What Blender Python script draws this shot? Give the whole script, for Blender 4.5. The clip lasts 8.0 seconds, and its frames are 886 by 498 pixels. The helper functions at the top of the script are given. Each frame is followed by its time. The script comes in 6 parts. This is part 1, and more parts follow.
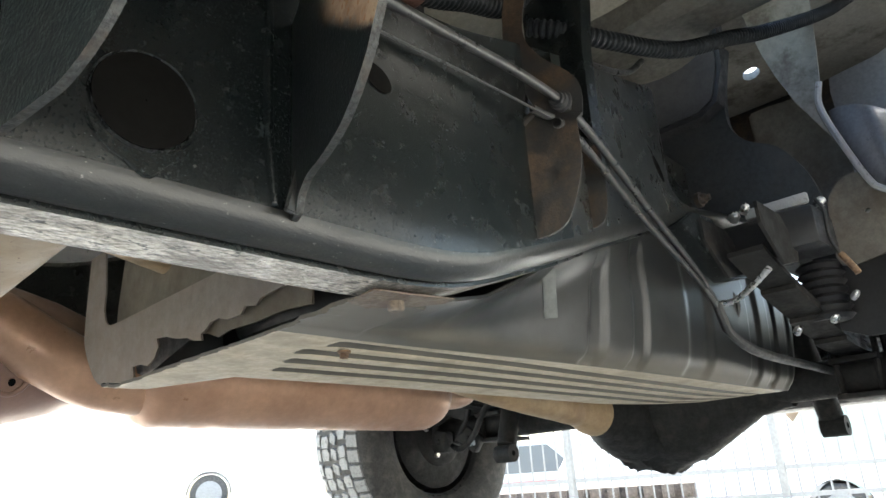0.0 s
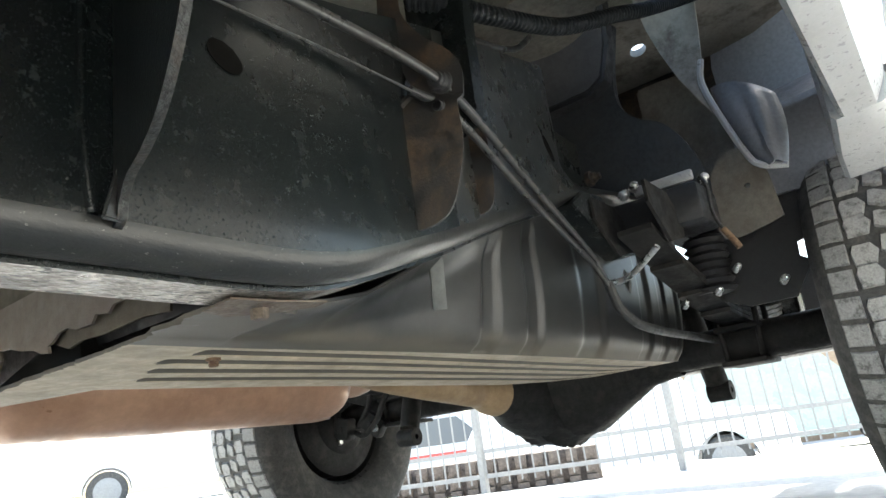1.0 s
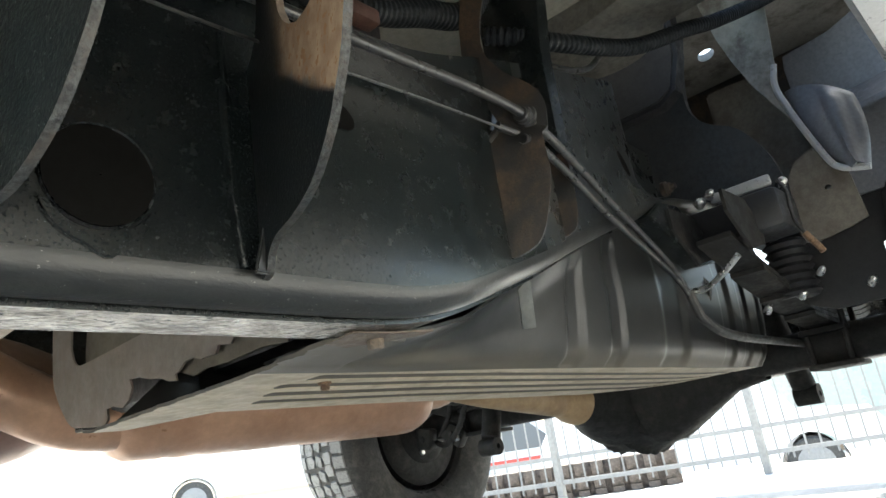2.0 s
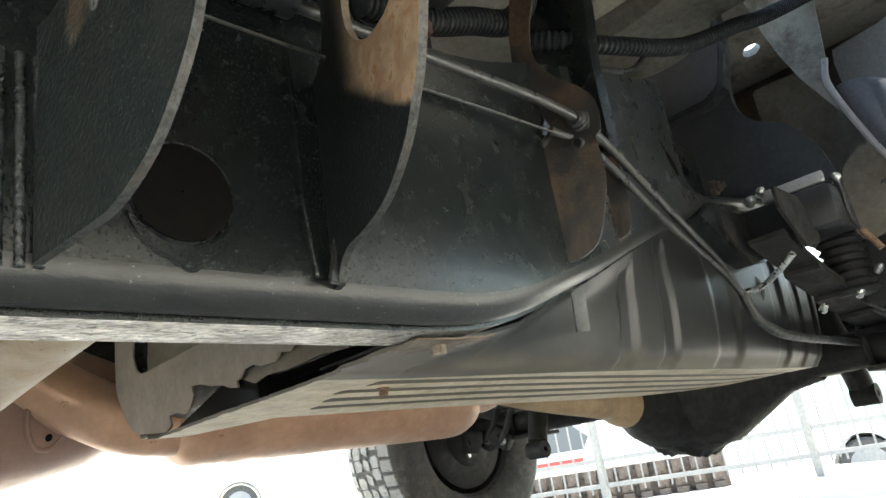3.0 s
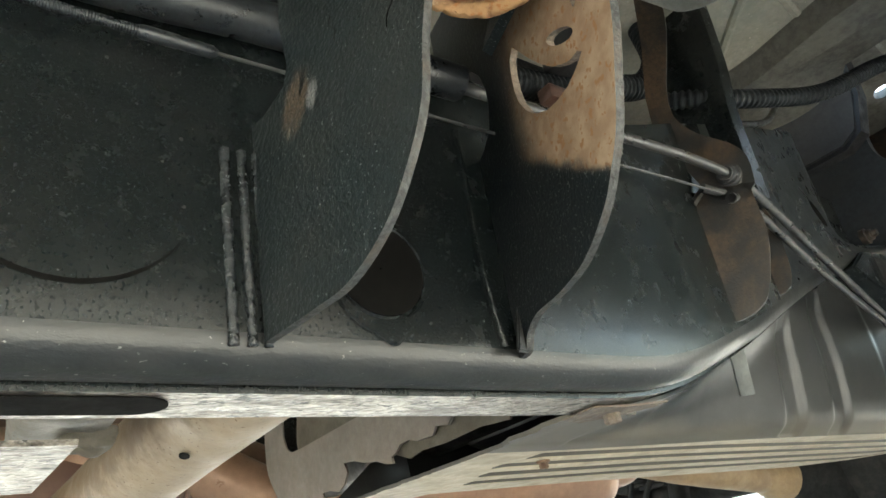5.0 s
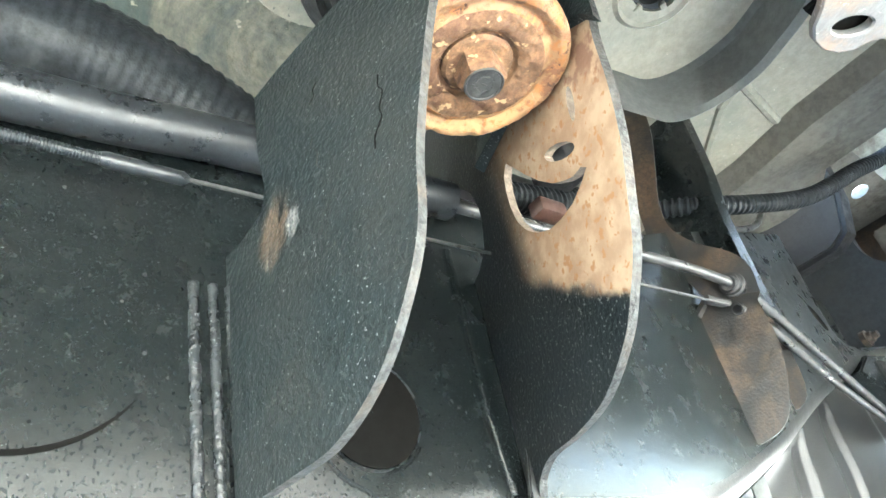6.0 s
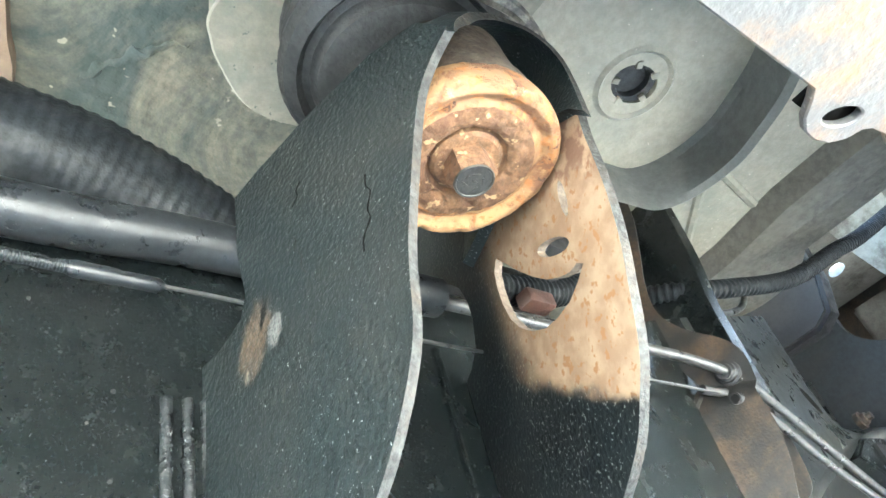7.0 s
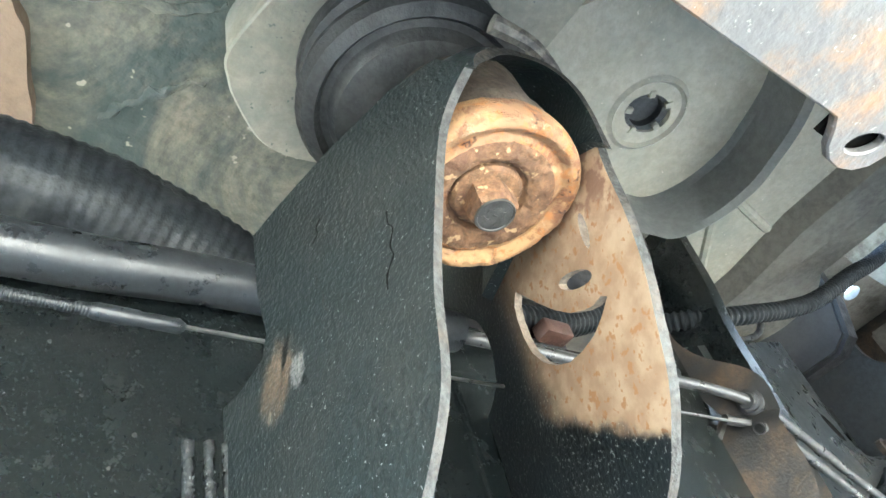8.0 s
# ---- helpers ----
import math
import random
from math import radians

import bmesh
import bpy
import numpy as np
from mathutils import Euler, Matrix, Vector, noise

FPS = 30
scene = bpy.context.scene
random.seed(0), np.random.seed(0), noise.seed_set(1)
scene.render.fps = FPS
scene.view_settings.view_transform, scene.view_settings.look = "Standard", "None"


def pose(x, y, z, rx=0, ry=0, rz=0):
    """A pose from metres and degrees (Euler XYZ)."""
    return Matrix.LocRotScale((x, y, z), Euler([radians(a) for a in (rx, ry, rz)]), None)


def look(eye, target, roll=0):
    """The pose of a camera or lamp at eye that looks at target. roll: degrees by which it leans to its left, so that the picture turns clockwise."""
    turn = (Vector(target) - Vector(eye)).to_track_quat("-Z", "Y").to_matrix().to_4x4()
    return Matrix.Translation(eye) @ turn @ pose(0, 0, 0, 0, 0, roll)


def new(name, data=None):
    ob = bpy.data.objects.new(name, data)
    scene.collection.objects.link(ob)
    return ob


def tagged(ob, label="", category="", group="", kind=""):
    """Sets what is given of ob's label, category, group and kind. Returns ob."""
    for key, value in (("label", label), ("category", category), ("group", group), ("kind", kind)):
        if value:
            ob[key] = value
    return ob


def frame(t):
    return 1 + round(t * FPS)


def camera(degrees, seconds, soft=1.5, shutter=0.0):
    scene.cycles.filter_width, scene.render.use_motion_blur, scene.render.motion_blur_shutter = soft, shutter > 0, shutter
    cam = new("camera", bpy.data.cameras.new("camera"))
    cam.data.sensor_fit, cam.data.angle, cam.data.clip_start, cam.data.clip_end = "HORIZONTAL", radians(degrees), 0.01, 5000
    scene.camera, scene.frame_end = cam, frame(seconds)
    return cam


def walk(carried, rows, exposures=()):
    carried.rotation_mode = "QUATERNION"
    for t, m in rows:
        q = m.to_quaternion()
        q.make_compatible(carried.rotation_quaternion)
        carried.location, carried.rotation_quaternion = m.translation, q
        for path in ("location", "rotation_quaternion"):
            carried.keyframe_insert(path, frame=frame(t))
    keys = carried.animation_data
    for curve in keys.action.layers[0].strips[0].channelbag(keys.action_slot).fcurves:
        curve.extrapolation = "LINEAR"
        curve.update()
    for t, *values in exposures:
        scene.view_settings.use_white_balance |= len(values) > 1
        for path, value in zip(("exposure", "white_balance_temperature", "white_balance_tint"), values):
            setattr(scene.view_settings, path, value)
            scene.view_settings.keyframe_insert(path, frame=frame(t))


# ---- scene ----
cam = camera(65.4, 8.0, soft=1.5)
PATH = [
    (0, (-0.067, -0.382, 0.224), (1.313, 0.914, 0.869), -3.9),
    (0.5, (-0.022, -0.374, 0.233), (1.477, 0.826, 0.796), -5.3),
    (1, (-0.013, -0.375, 0.255), (1.557, 0.736, 0.806), -8.1),
    (1.5, (-0.041, -0.381, 0.266), (1.514, 0.744, 0.828), -10.1),
    (1.7, (-0.056, -0.384, 0.267), (1.448, 0.804, 0.839), -9.4),
    (3, (-0.091, -0.374, 0.273), (1.286, 0.939, 0.888), -9.2),
    (3.5, (-0.111, -0.366, 0.27), (1.195, 1.012, 0.901), -8.7),
    (4, (-0.121, -0.361, 0.27), (1.145, 1.044, 0.92), -8.8),
    (4.5, (-0.13, -0.356, 0.269), (1.075, 1.091, 0.943), -8.2),
    (5, (-0.137, -0.341, 0.277), (0.993, 1.074, 1.128), -9.6),
    (5.2, (-0.127, -0.332, 0.286), (0.988, 1.033, 1.232), -10.1),
    (6.3, (-0.121, -0.311, 0.317), (1.001, 0.866, 1.481), -14.4),
    (6.5, (-0.121, -0.309, 0.32), (0.998, 0.815, 1.538), -15.4),
    (7, (-0.118, -0.304, 0.331), (0.999, 0.749, 1.613), -17.3),
    (7.5, (-0.117, -0.303, 0.336), (0.987, 0.704, 1.665), -18.2),
    (8, (-0.123, -0.301, 0.337), (0.956, 0.711, 1.683), -18.4),
]
EXPOSURES = [(0.0, 3.05, 6650, 4), (0.5, 3.02, 6650, 4), (1.5, 2.68, 6650, 3), (3.0, 3.0, 6950, 2), (4.0, 3.14, 7150, 0), (4.7, 3.26, 7200, 0), (5.0, 3.42, 6950, 0), (5.1, 3.95, 6700, 0), (5.2, 4.65, 6450, 0), (6.3, 5.25, 6250, 0), (7.0, 5.25, 6200, 0), (7.5, 5.05, 6200, 0), (8.0, 4.95, 6200, 0)]
walk(cam, [(t, look(eye, target, roll)) for t, eye, target, roll in PATH], EXPOSURES)

# ---- light: a bright hazy day, the sun high, a little behind the truck ----
world = bpy.data.worlds.new("daylight")
scene.world = world
world.use_nodes = True
sky = world.node_tree.nodes.new("ShaderNodeTexSky")
sky.sky_type, sky.sun_disc = "NISHITA", False
sky.sun_elevation, sky.sun_rotation = radians(66), radians(70)
sky.air_density, sky.dust_density = 1.2, 2.2
world.node_tree.links.new(sky.outputs[0], world.node_tree.nodes["Background"].inputs[0])
world.node_tree.nodes["Background"].inputs[1].default_value = 0.12
sun = new("sun", bpy.data.lights.new("sun", "SUN"))
sun.data.energy, sun.data.angle, sun.data.color = 3.0, radians(3), (1.0, 0.95, 0.88)
sun.matrix_world = look((0.85, 0.3, 2.1), (0, 0, 0))


# ---- materials ----
def material(name, color, rough=0.6, metal=0.0, grain=180.0, spread=0.25, stain=None, stain_amount=0.5, stain_scale=9.0,
             speck=None, speck_scale=400.0, speck_amount=0.0, bump=0.3, bump_scale=420.0, stretch=(1, 1, 1), gloss=0.5, sheen=None, fleck=0.0, dent=0.0, blend=0.0, vary=0.15, warp=0.0):
    """Base colour with fine grain, larger stains, small specks, fine relief and shallow dents; scales are per metre."""
    m = bpy.data.materials.new(name)
    m.use_nodes = True
    n, l = m.node_tree.nodes, m.node_tree.links
    bsdf = n["Principled BSDF"]
    bsdf.inputs["Metallic"].default_value = metal
    bsdf.inputs["Specular IOR Level"].default_value = gloss
    if sheen is not None:
        bsdf.inputs["Specular Tint"].default_value = (*sheen, 1.0)
    coord = n.new("ShaderNodeTexCoord")
    mapping = n.new("ShaderNodeMapping")
    mapping.inputs["Scale"].default_value = stretch
    l.new(coord.outputs["Object"], mapping.inputs[0])

    def noise_node(scale, detail=4.0, rough_=0.55, twist=0.0):
        t = n.new("ShaderNodeTexNoise")
        t.inputs["Distortion"].default_value = twist
        t.inputs["Lacunarity"].default_value = 2.23
        t.inputs["Scale"].default_value, t.inputs["Detail"].default_value = scale, detail
        t.inputs["Roughness"].default_value = rough_
        l.new(mapping.outputs[0], t.inputs["Vector"])
        return t.outputs[0]

    def ramp(source, lo, hi):
        r = n.new("ShaderNodeMapRange")
        r.inputs[1].default_value, r.inputs[2].default_value = lo, hi
        r.interpolation_type = "SMOOTHSTEP"
        l.new(source, r.inputs[0])
        return r.outputs[0]

    def mix(factor, a, b):
        x = n.new("ShaderNodeMix")
        x.data_type = "RGBA"
        for sock, v in ((x.inputs[0], factor), (x.inputs[6], a), (x.inputs[7], b)):
            if isinstance(v, (tuple, list)):
                sock.default_value = (*v, 1.0)
            else:
                l.new(v, sock)
        return x.outputs[2]

    dark = tuple(c * (1 - spread) for c in color)
    light = tuple(min(c * (1 + spread), 0.95) for c in color)
    col = mix(ramp(noise_node(grain, 6.0, 0.7), 0.32, 0.68), dark, light)
    if stain is not None:
        f = ramp(noise_node(stain_scale, 9.0, 0.68, warp), 0.62 - 0.3 * stain_amount - blend, 0.72 - 0.12 * stain_amount + blend)
        col = mix(f, col, stain)
    if speck is not None:
        f = ramp(noise_node(speck_scale, 2.0), 0.74 - 0.14 * speck_amount, 0.78 - 0.14 * speck_amount)
        col = mix(f, col, speck)
    l.new(col, bsdf.inputs["Base Color"])
    rr = n.new("ShaderNodeMapRange")
    rr.inputs[3].default_value, rr.inputs[4].default_value = max(rough - vary, 0.05), min(rough + vary, 1.0)
    l.new(ramp(noise_node(grain * 0.3, 6.0, 0.65), 0.3, 0.7), rr.inputs[0])
    if fleck:
        upright = n.new("ShaderNodeMapping")
        upright.inputs["Scale"].default_value = (1, 1, 0.75)
        l.new(coord.outputs["Object"], upright.inputs[0])
        spots = n.new("ShaderNodeTexNoise")
        spots.inputs["Scale"].default_value, spots.inputs["Detail"].default_value = 520.0, 2.0
        l.new(upright.outputs[0], spots.inputs["Vector"])
        dull = n.new("ShaderNodeMapRange")
        dull.inputs[1].default_value, dull.inputs[2].default_value = 0.565, 0.635
        dull.inputs[3].default_value, dull.inputs[4].default_value = gloss, gloss * (1 - fleck)
        l.new(spots.outputs[0], dull.inputs[0])
        l.new(dull.outputs[0], bsdf.inputs["Specular IOR Level"])
    l.new(rr.outputs[0], bsdf.inputs["Roughness"])
    normal = None
    for strength, dist, scale in ((dent, 0.012, 22.0), (bump, 0.0016, bump_scale)):
        if strength:
            b = n.new("ShaderNodeBump")
            b.inputs["Strength"].default_value, b.inputs["Distance"].default_value = strength, dist
            l.new(noise_node(scale, 2.0, 0.5), b.inputs["Height"])
            if normal is not None:
                l.new(normal, b.inputs["Normal"])
            normal = b.outputs[0]
    if normal is not None:
        l.new(normal, bsdf.inputs["Normal"])
    return m


M = {}
M["frame"] = material("black chassis paint", (0.0066, 0.0092, 0.0094), 0.25, spread=0.25, grain=160, stain=(0.0105, 0.0112, 0.0112), stain_amount=0.4, stain_scale=9, blend=0.2, vary=0.04,
                      speck=(0.085, 0.09, 0.09), speck_scale=560, speck_amount=0.42, bump=0.07, bump_scale=260, gloss=0.42, sheen=(1.0, 0.98, 0.95), fleck=0.5)
# The bright specks draw sparkles of light into the colour.
M["pebbled"] = material("pebbled black underseal", (0.0115, 0.0160, 0.0168), 0.36, spread=0.5, grain=260, stain=(0.019, 0.0215, 0.0205), stain_amount=0.42, stain_scale=70, blend=0.16, vary=0.06,
                        speck=(0.30, 0.32, 0.31), speck_scale=720, speck_amount=0.46, bump=0.3, bump_scale=460, gloss=0.45, sheen=(0.86, 1.0, 1.0))
# Lightened by dust and by ground reflection put into the colour.
M["dusty"] = material("dusty black chassis paint lightened for the corner's sheen", (0.0125, 0.0135, 0.0132), 0.33, spread=0.3, grain=70, stain=(0.024, 0.023, 0.0205), stain_amount=0.45, stain_scale=14, blend=0.1, vary=0.05,
                      speck=(0.16, 0.155, 0.14), speck_scale=480, speck_amount=0.35, bump=0.2, bump_scale=360, stretch=(0.5, 1, 1))
M["greyed"] = material("lighter grey chassis paint along the rear web", (0.015, 0.018, 0.0185), 0.30, spread=0.2, grain=90, stain=(0.030, 0.028, 0.024), stain_amount=0.5, stain_scale=9, blend=0.12, vary=0.05,
                       speck=(0.09, 0.09, 0.085), speck_scale=480, speck_amount=0.3, bump=0.12, bump_scale=260)
M["lipdust"] = material("road dust on the rail lip", (0.15, 0.128, 0.095), 0.6, spread=0.3, grain=90, stain=(0.07, 0.06, 0.046), stain_amount=0.5, stain_scale=20, blend=0.1)
# Weld glints are painted in as pale specks.
M["bead"] = material("painted weld with glints as pale specks", (0.02, 0.022, 0.023), 0.28, spread=0.4, grain=200, speck=(0.17, 0.18, 0.18), speck_scale=480, speck_amount=0.62, bump=0.9, bump_scale=300)
M["worn"] = material("scraped steel flange", (0.30, 0.272, 0.235), 0.42, metal=0.2, spread=0.7, grain=300, stain=(0.070, 0.054, 0.040),
                     stain_amount=0.66, stain_scale=17, blend=-0.02, bump=0.9, bump_scale=300, stretch=(0.55, 1, 1),
                     speck=(0.025, 0.023, 0.02), speck_scale=170, speck_amount=1.0)
M["edge"] = material("bare plate edge", (0.031, 0.032, 0.031), 0.6, metal=0.15, spread=0.9, grain=260, stain=(0.055, 0.042, 0.032), stain_amount=0.35, stain_scale=70, blend=0.06, bump=0.5, bump_scale=520)
M["coatedge"] = material("half-coated plate edge", (0.022, 0.022, 0.021), 0.8, gloss=0.2, spread=0.6, grain=420, stain=(0.07, 0.06, 0.05), stain_amount=0.3, stain_scale=90, bump=1.0)
M["rust"] = material("brown surface rust", (0.050, 0.032, 0.0195), 0.45, spread=0.4, grain=200, stain=(0.0095, 0.0100, 0.0100), stain_amount=0.78, stain_scale=15, blend=-0.015, warp=0.4,
                     speck=(0.02, 0.018, 0.016), speck_amount=0.7, speck_scale=260)
M["scale"] = material("grey brown scaled steel", (0.125, 0.098, 0.074), 0.75, spread=0.35, grain=200, stain=(0.09, 0.06, 0.045), stain_amount=0.5, stain_scale=40, bump=0.9, bump_scale=240)
M["sleeve"] = material("dark scaled steel sleeve", (0.070, 0.055, 0.042), 0.7, spread=0.45, grain=150, stain=(0.13, 0.10, 0.075), stain_amount=0.35, stain_scale=60, bump=1.0, bump_scale=220)
M["boltrust"] = material("brown bolt rust", (0.17, 0.105, 0.06), 0.8, spread=0.4, grain=260, stain=(0.09, 0.05, 0.03), stain_amount=0.5, stain_scale=70, bump=0.8)
M["scab"] = material("scabbed brown rust", (0.150, 0.080, 0.040), 0.8, spread=0.4, grain=160, stain=(0.085, 0.038, 0.021), stain_amount=0.5, stain_scale=70, blend=0.06,
                     speck=(0.34, 0.22, 0.12), speck_scale=120, speck_amount=0.8, bump=1.0, bump_scale=230, dent=0.3)
M["exhaust"] = material("dusty tan exhaust steel", (0.47, 0.28, 0.18), 0.42, metal=0.2, spread=0.08, grain=60, stain=(0.32, 0.175, 0.11), stain_amount=0.5, stain_scale=6, blend=0.14, bump=0.06)
M["heat"] = material("brown heat shield steel", (0.30, 0.185, 0.135), 0.45, metal=0.2, spread=0.08, grain=60, stain=(0.21, 0.12, 0.09), stain_amount=0.5, stain_scale=5, blend=0.14, bump=0.06)
M["shaft"] = material("dusty ochre shaft steel", (0.34, 0.235, 0.13), 0.6, spread=0.1, grain=60, stain=(0.22, 0.14, 0.075), stain_amount=0.5, stain_scale=9, blend=0.1, bump=0.1)
M["torn"] = material("faded torn plastic", (0.255, 0.212, 0.178), 0.6, spread=0.1, grain=90, stain=(0.20, 0.168, 0.145), stain_amount=0.35, stain_scale=12, blend=0.1)
M["tornback"] = material("stained inner plastic", (0.135, 0.116, 0.088), 0.6, spread=0.15, grain=60, stain=(0.085, 0.068, 0.048), stain_amount=0.5, stain_scale=9, blend=0.1)
M["redbrown"] = material("red brown plastic", (0.055, 0.026, 0.019), 0.5, spread=0.2, grain=120)
M["black"] = material("black plastic", (0.012, 0.012, 0.013), 0.5, spread=0.3, grain=150, bump=0.15)
M["undercoat"] = material("matt black undercoat", (0.030, 0.035, 0.040), 0.55, spread=0.3, grain=120, stain=(0.04, 0.04, 0.04), stain_amount=0.4, stain_scale=10, blend=0.1, gloss=0.4, bump=0.2)
M["rubber"] = material("black rubber", (0.025, 0.0255, 0.025), 0.6, spread=0.4, grain=200, stain=(0.040, 0.039, 0.037), stain_amount=0.25, stain_scale=40, bump=0.3)
M["tyre"] = material("dusty tyre rubber", (0.05, 0.048, 0.045), 0.85, spread=0.25, grain=200, stain=(0.09, 0.085, 0.075), stain_amount=0.5, stain_scale=30)
M["tread"] = material("dry grey tread rubber", (0.24, 0.235, 0.225), 0.9, spread=0.2, grain=260, stain=(0.10, 0.095, 0.09), stain_amount=0.4, stain_scale=60)
M["pipe"] = material("dull steel pipe", (0.048, 0.048, 0.047), 0.38, metal=0.4, spread=0.25, grain=160, stain=(0.04, 0.038, 0.035), stain_amount=0.35, stain_scale=40, blend=0.08, bump=0.12)
M["darkpipe"] = material("black coated pipe", (0.015, 0.017, 0.019), 0.36, spread=0.4, grain=240, speck=(0.10, 0.105, 0.11), speck_amount=0.2, speck_scale=460, bump=0.08, bump_scale=300)
M["silver"] = material("bright zinc steel", (0.55, 0.55, 0.54), 0.3, metal=0.8, spread=0.2)
M["floor"] = material("dusty beige floor pan", (0.29, 0.268, 0.218), 0.65, spread=0.12, grain=120, stain=(0.20, 0.205, 0.175), stain_amount=0.45, stain_scale=9, blend=0.06,
                      speck=(0.46, 0.42, 0.34), speck_amount=0.2, speck_scale=170, bump=0.5, bump_scale=160, dent=0.35)
M["grime"] = material("grimy beige footwell", (0.205, 0.185, 0.14), 0.7, spread=0.2, grain=120, stain=(0.050, 0.066, 0.060), stain_amount=1.0, stain_scale=6, blend=0.0, warp=1.0,
                      speck=(0.33, 0.30, 0.24), speck_amount=0.35, speck_scale=60, bump=0.9, bump_scale=110, dent=0.8)
# Dark tint that paints shade onto the rear of the cab floor.
M["deadener"] = material("floor colour darkened for shade", (0.095, 0.090, 0.076), 0.7, spread=0.3, grain=90, stain=(0.12, 0.11, 0.09), stain_amount=0.35, stain_scale=14, blend=0.1)
M["brown"] = material("brown primer", (0.20, 0.14, 0.095), 0.65, spread=0.15, grain=90, stain=(0.20, 0.14, 0.095), stain_amount=0.5, stain_scale=14, blend=0.08, bump=0.3)
M["paint"] = material("silver body paint", (0.36, 0.365, 0.37), 0.38, metal=0.25, spread=0.06, grain=300, stain=(0.27, 0.265, 0.255), stain_amount=0.25, stain_scale=9, blend=0.15, bump=0.08)
M["flaky"] = material("silver paint flaking to rust", (0.088, 0.086, 0.086), 0.5, metal=0.1, spread=0.12, grain=70, stain=(0.19, 0.105, 0.05), stain_amount=0.42, stain_scale=17, blend=0.05,
                      speck=(0.17, 0.165, 0.155), speck_amount=0.45, speck_scale=260, bump=0.4, bump_scale=240)
M["bed"] = material("grey bed underside", (0.200, 0.192, 0.168), 0.6, spread=0.12, grain=120, stain=(0.075, 0.062, 0.048), stain_amount=0.5, stain_scale=8)
M["bedsteel"] = material("dull dark bed steel", (0.115, 0.104, 0.088), 0.5, spread=0.2, grain=90, stain=(0.060, 0.048, 0.036), stain_amount=0.5, stain_scale=12, blend=0.1)
M["liner"] = material("glossy dark wheelhouse liner", (0.150, 0.155, 0.170), 0.42, spread=0.15, grain=120, bump=0.08)
M["axle"] = material("oily black casting", (0.013, 0.0125, 0.012), 0.7, spread=0.3, grain=120, stain=(0.026, 0.023, 0.020), stain_amount=0.4, stain_scale=20, bump=0.5, bump_scale=160, gloss=0.25)
M["concrete"] = material("pale dry concrete", (0.54, 0.53, 0.50), 0.9, spread=0.12, grain=40, stain=(0.36, 0.35, 0.33), stain_amount=0.4, stain_scale=0.8, bump=0.3, bump_scale=90)
M["fence"] = material("weathered fence paint", (0.24, 0.235, 0.225), 0.6, spread=0.12, grain=40)
M["timber"] = material("brown weathered timber", (0.13, 0.105, 0.088), 0.8, spread=0.3, grain=30, stain=(0.04, 0.034, 0.03), stain_amount=0.5, stain_scale=7)
M["flap"] = material("frayed pale metal lip", (0.16, 0.145, 0.12), 0.6, spread=0.4, grain=160, stain=(0.05, 0.045, 0.04), stain_amount=0.5, stain_scale=60)
M["pan"] = material("mottled beige pressing", (0.225, 0.208, 0.165), 0.65, spread=0.15, grain=120, stain=(0.135, 0.145, 0.125), stain_amount=0.5, stain_scale=26, blend=0.12,
                    speck=(0.09, 0.10, 0.09), speck_amount=0.4, speck_scale=200, bump=0.3, bump_scale=160)
# Plain grey for the tab; on the skirt it paints shade.
M["sealer"] = material("grey of the plastic tab and the shaded skirt", (0.10, 0.105, 0.10), 0.6, spread=0.15, grain=140)
# Near-black colour that paints the shade of openings onto uncut surfaces.
M["hole"] = material("near-black for the shade in hollows", (0.0058, 0.0056, 0.0052), 0.9, spread=0.2, bump=0.0, gloss=0.02)
M["white"] = material("white car paint", (0.78, 0.78, 0.77), 0.3, spread=0.03, grain=10, bump=0.0)
M["green"] = material("grey green car paint", (0.30, 0.36, 0.33), 0.3, spread=0.06, grain=10, bump=0.0)
M["blue"] = material("blue grey car paint", (0.42, 0.46, 0.50), 0.3, spread=0.06, grain=10, bump=0.0)
M["red"] = material("red stripe paint", (0.45, 0.05, 0.04), 0.4, spread=0.05, grain=10, bump=0.0)
M["glass"] = material("tinted car glass", (0.10, 0.11, 0.12), 0.08, spread=0.05, bump=0.0)
M["render"] = material("pale render", (0.58, 0.545, 0.49), 0.9, spread=0.08, grain=30, stain=(0.46, 0.43, 0.38), stain_amount=0.4, stain_scale=1.5, bump=0.4, bump_scale=80)
M["loom"] = material("dull black conduit", (0.011, 0.013, 0.015), 0.5, spread=0.5, grain=160, stain=(0.026, 0.029, 0.030), stain_amount=0.35, stain_scale=50, blend=0.05, bump=0.6, bump_scale=160, gloss=0.2)
M["brick"] = material("brown rendered wall", (0.30, 0.22, 0.15), 0.85, spread=0.2, grain=6, stain=(0.22, 0.15, 0.10), stain_amount=0.5, stain_scale=2)

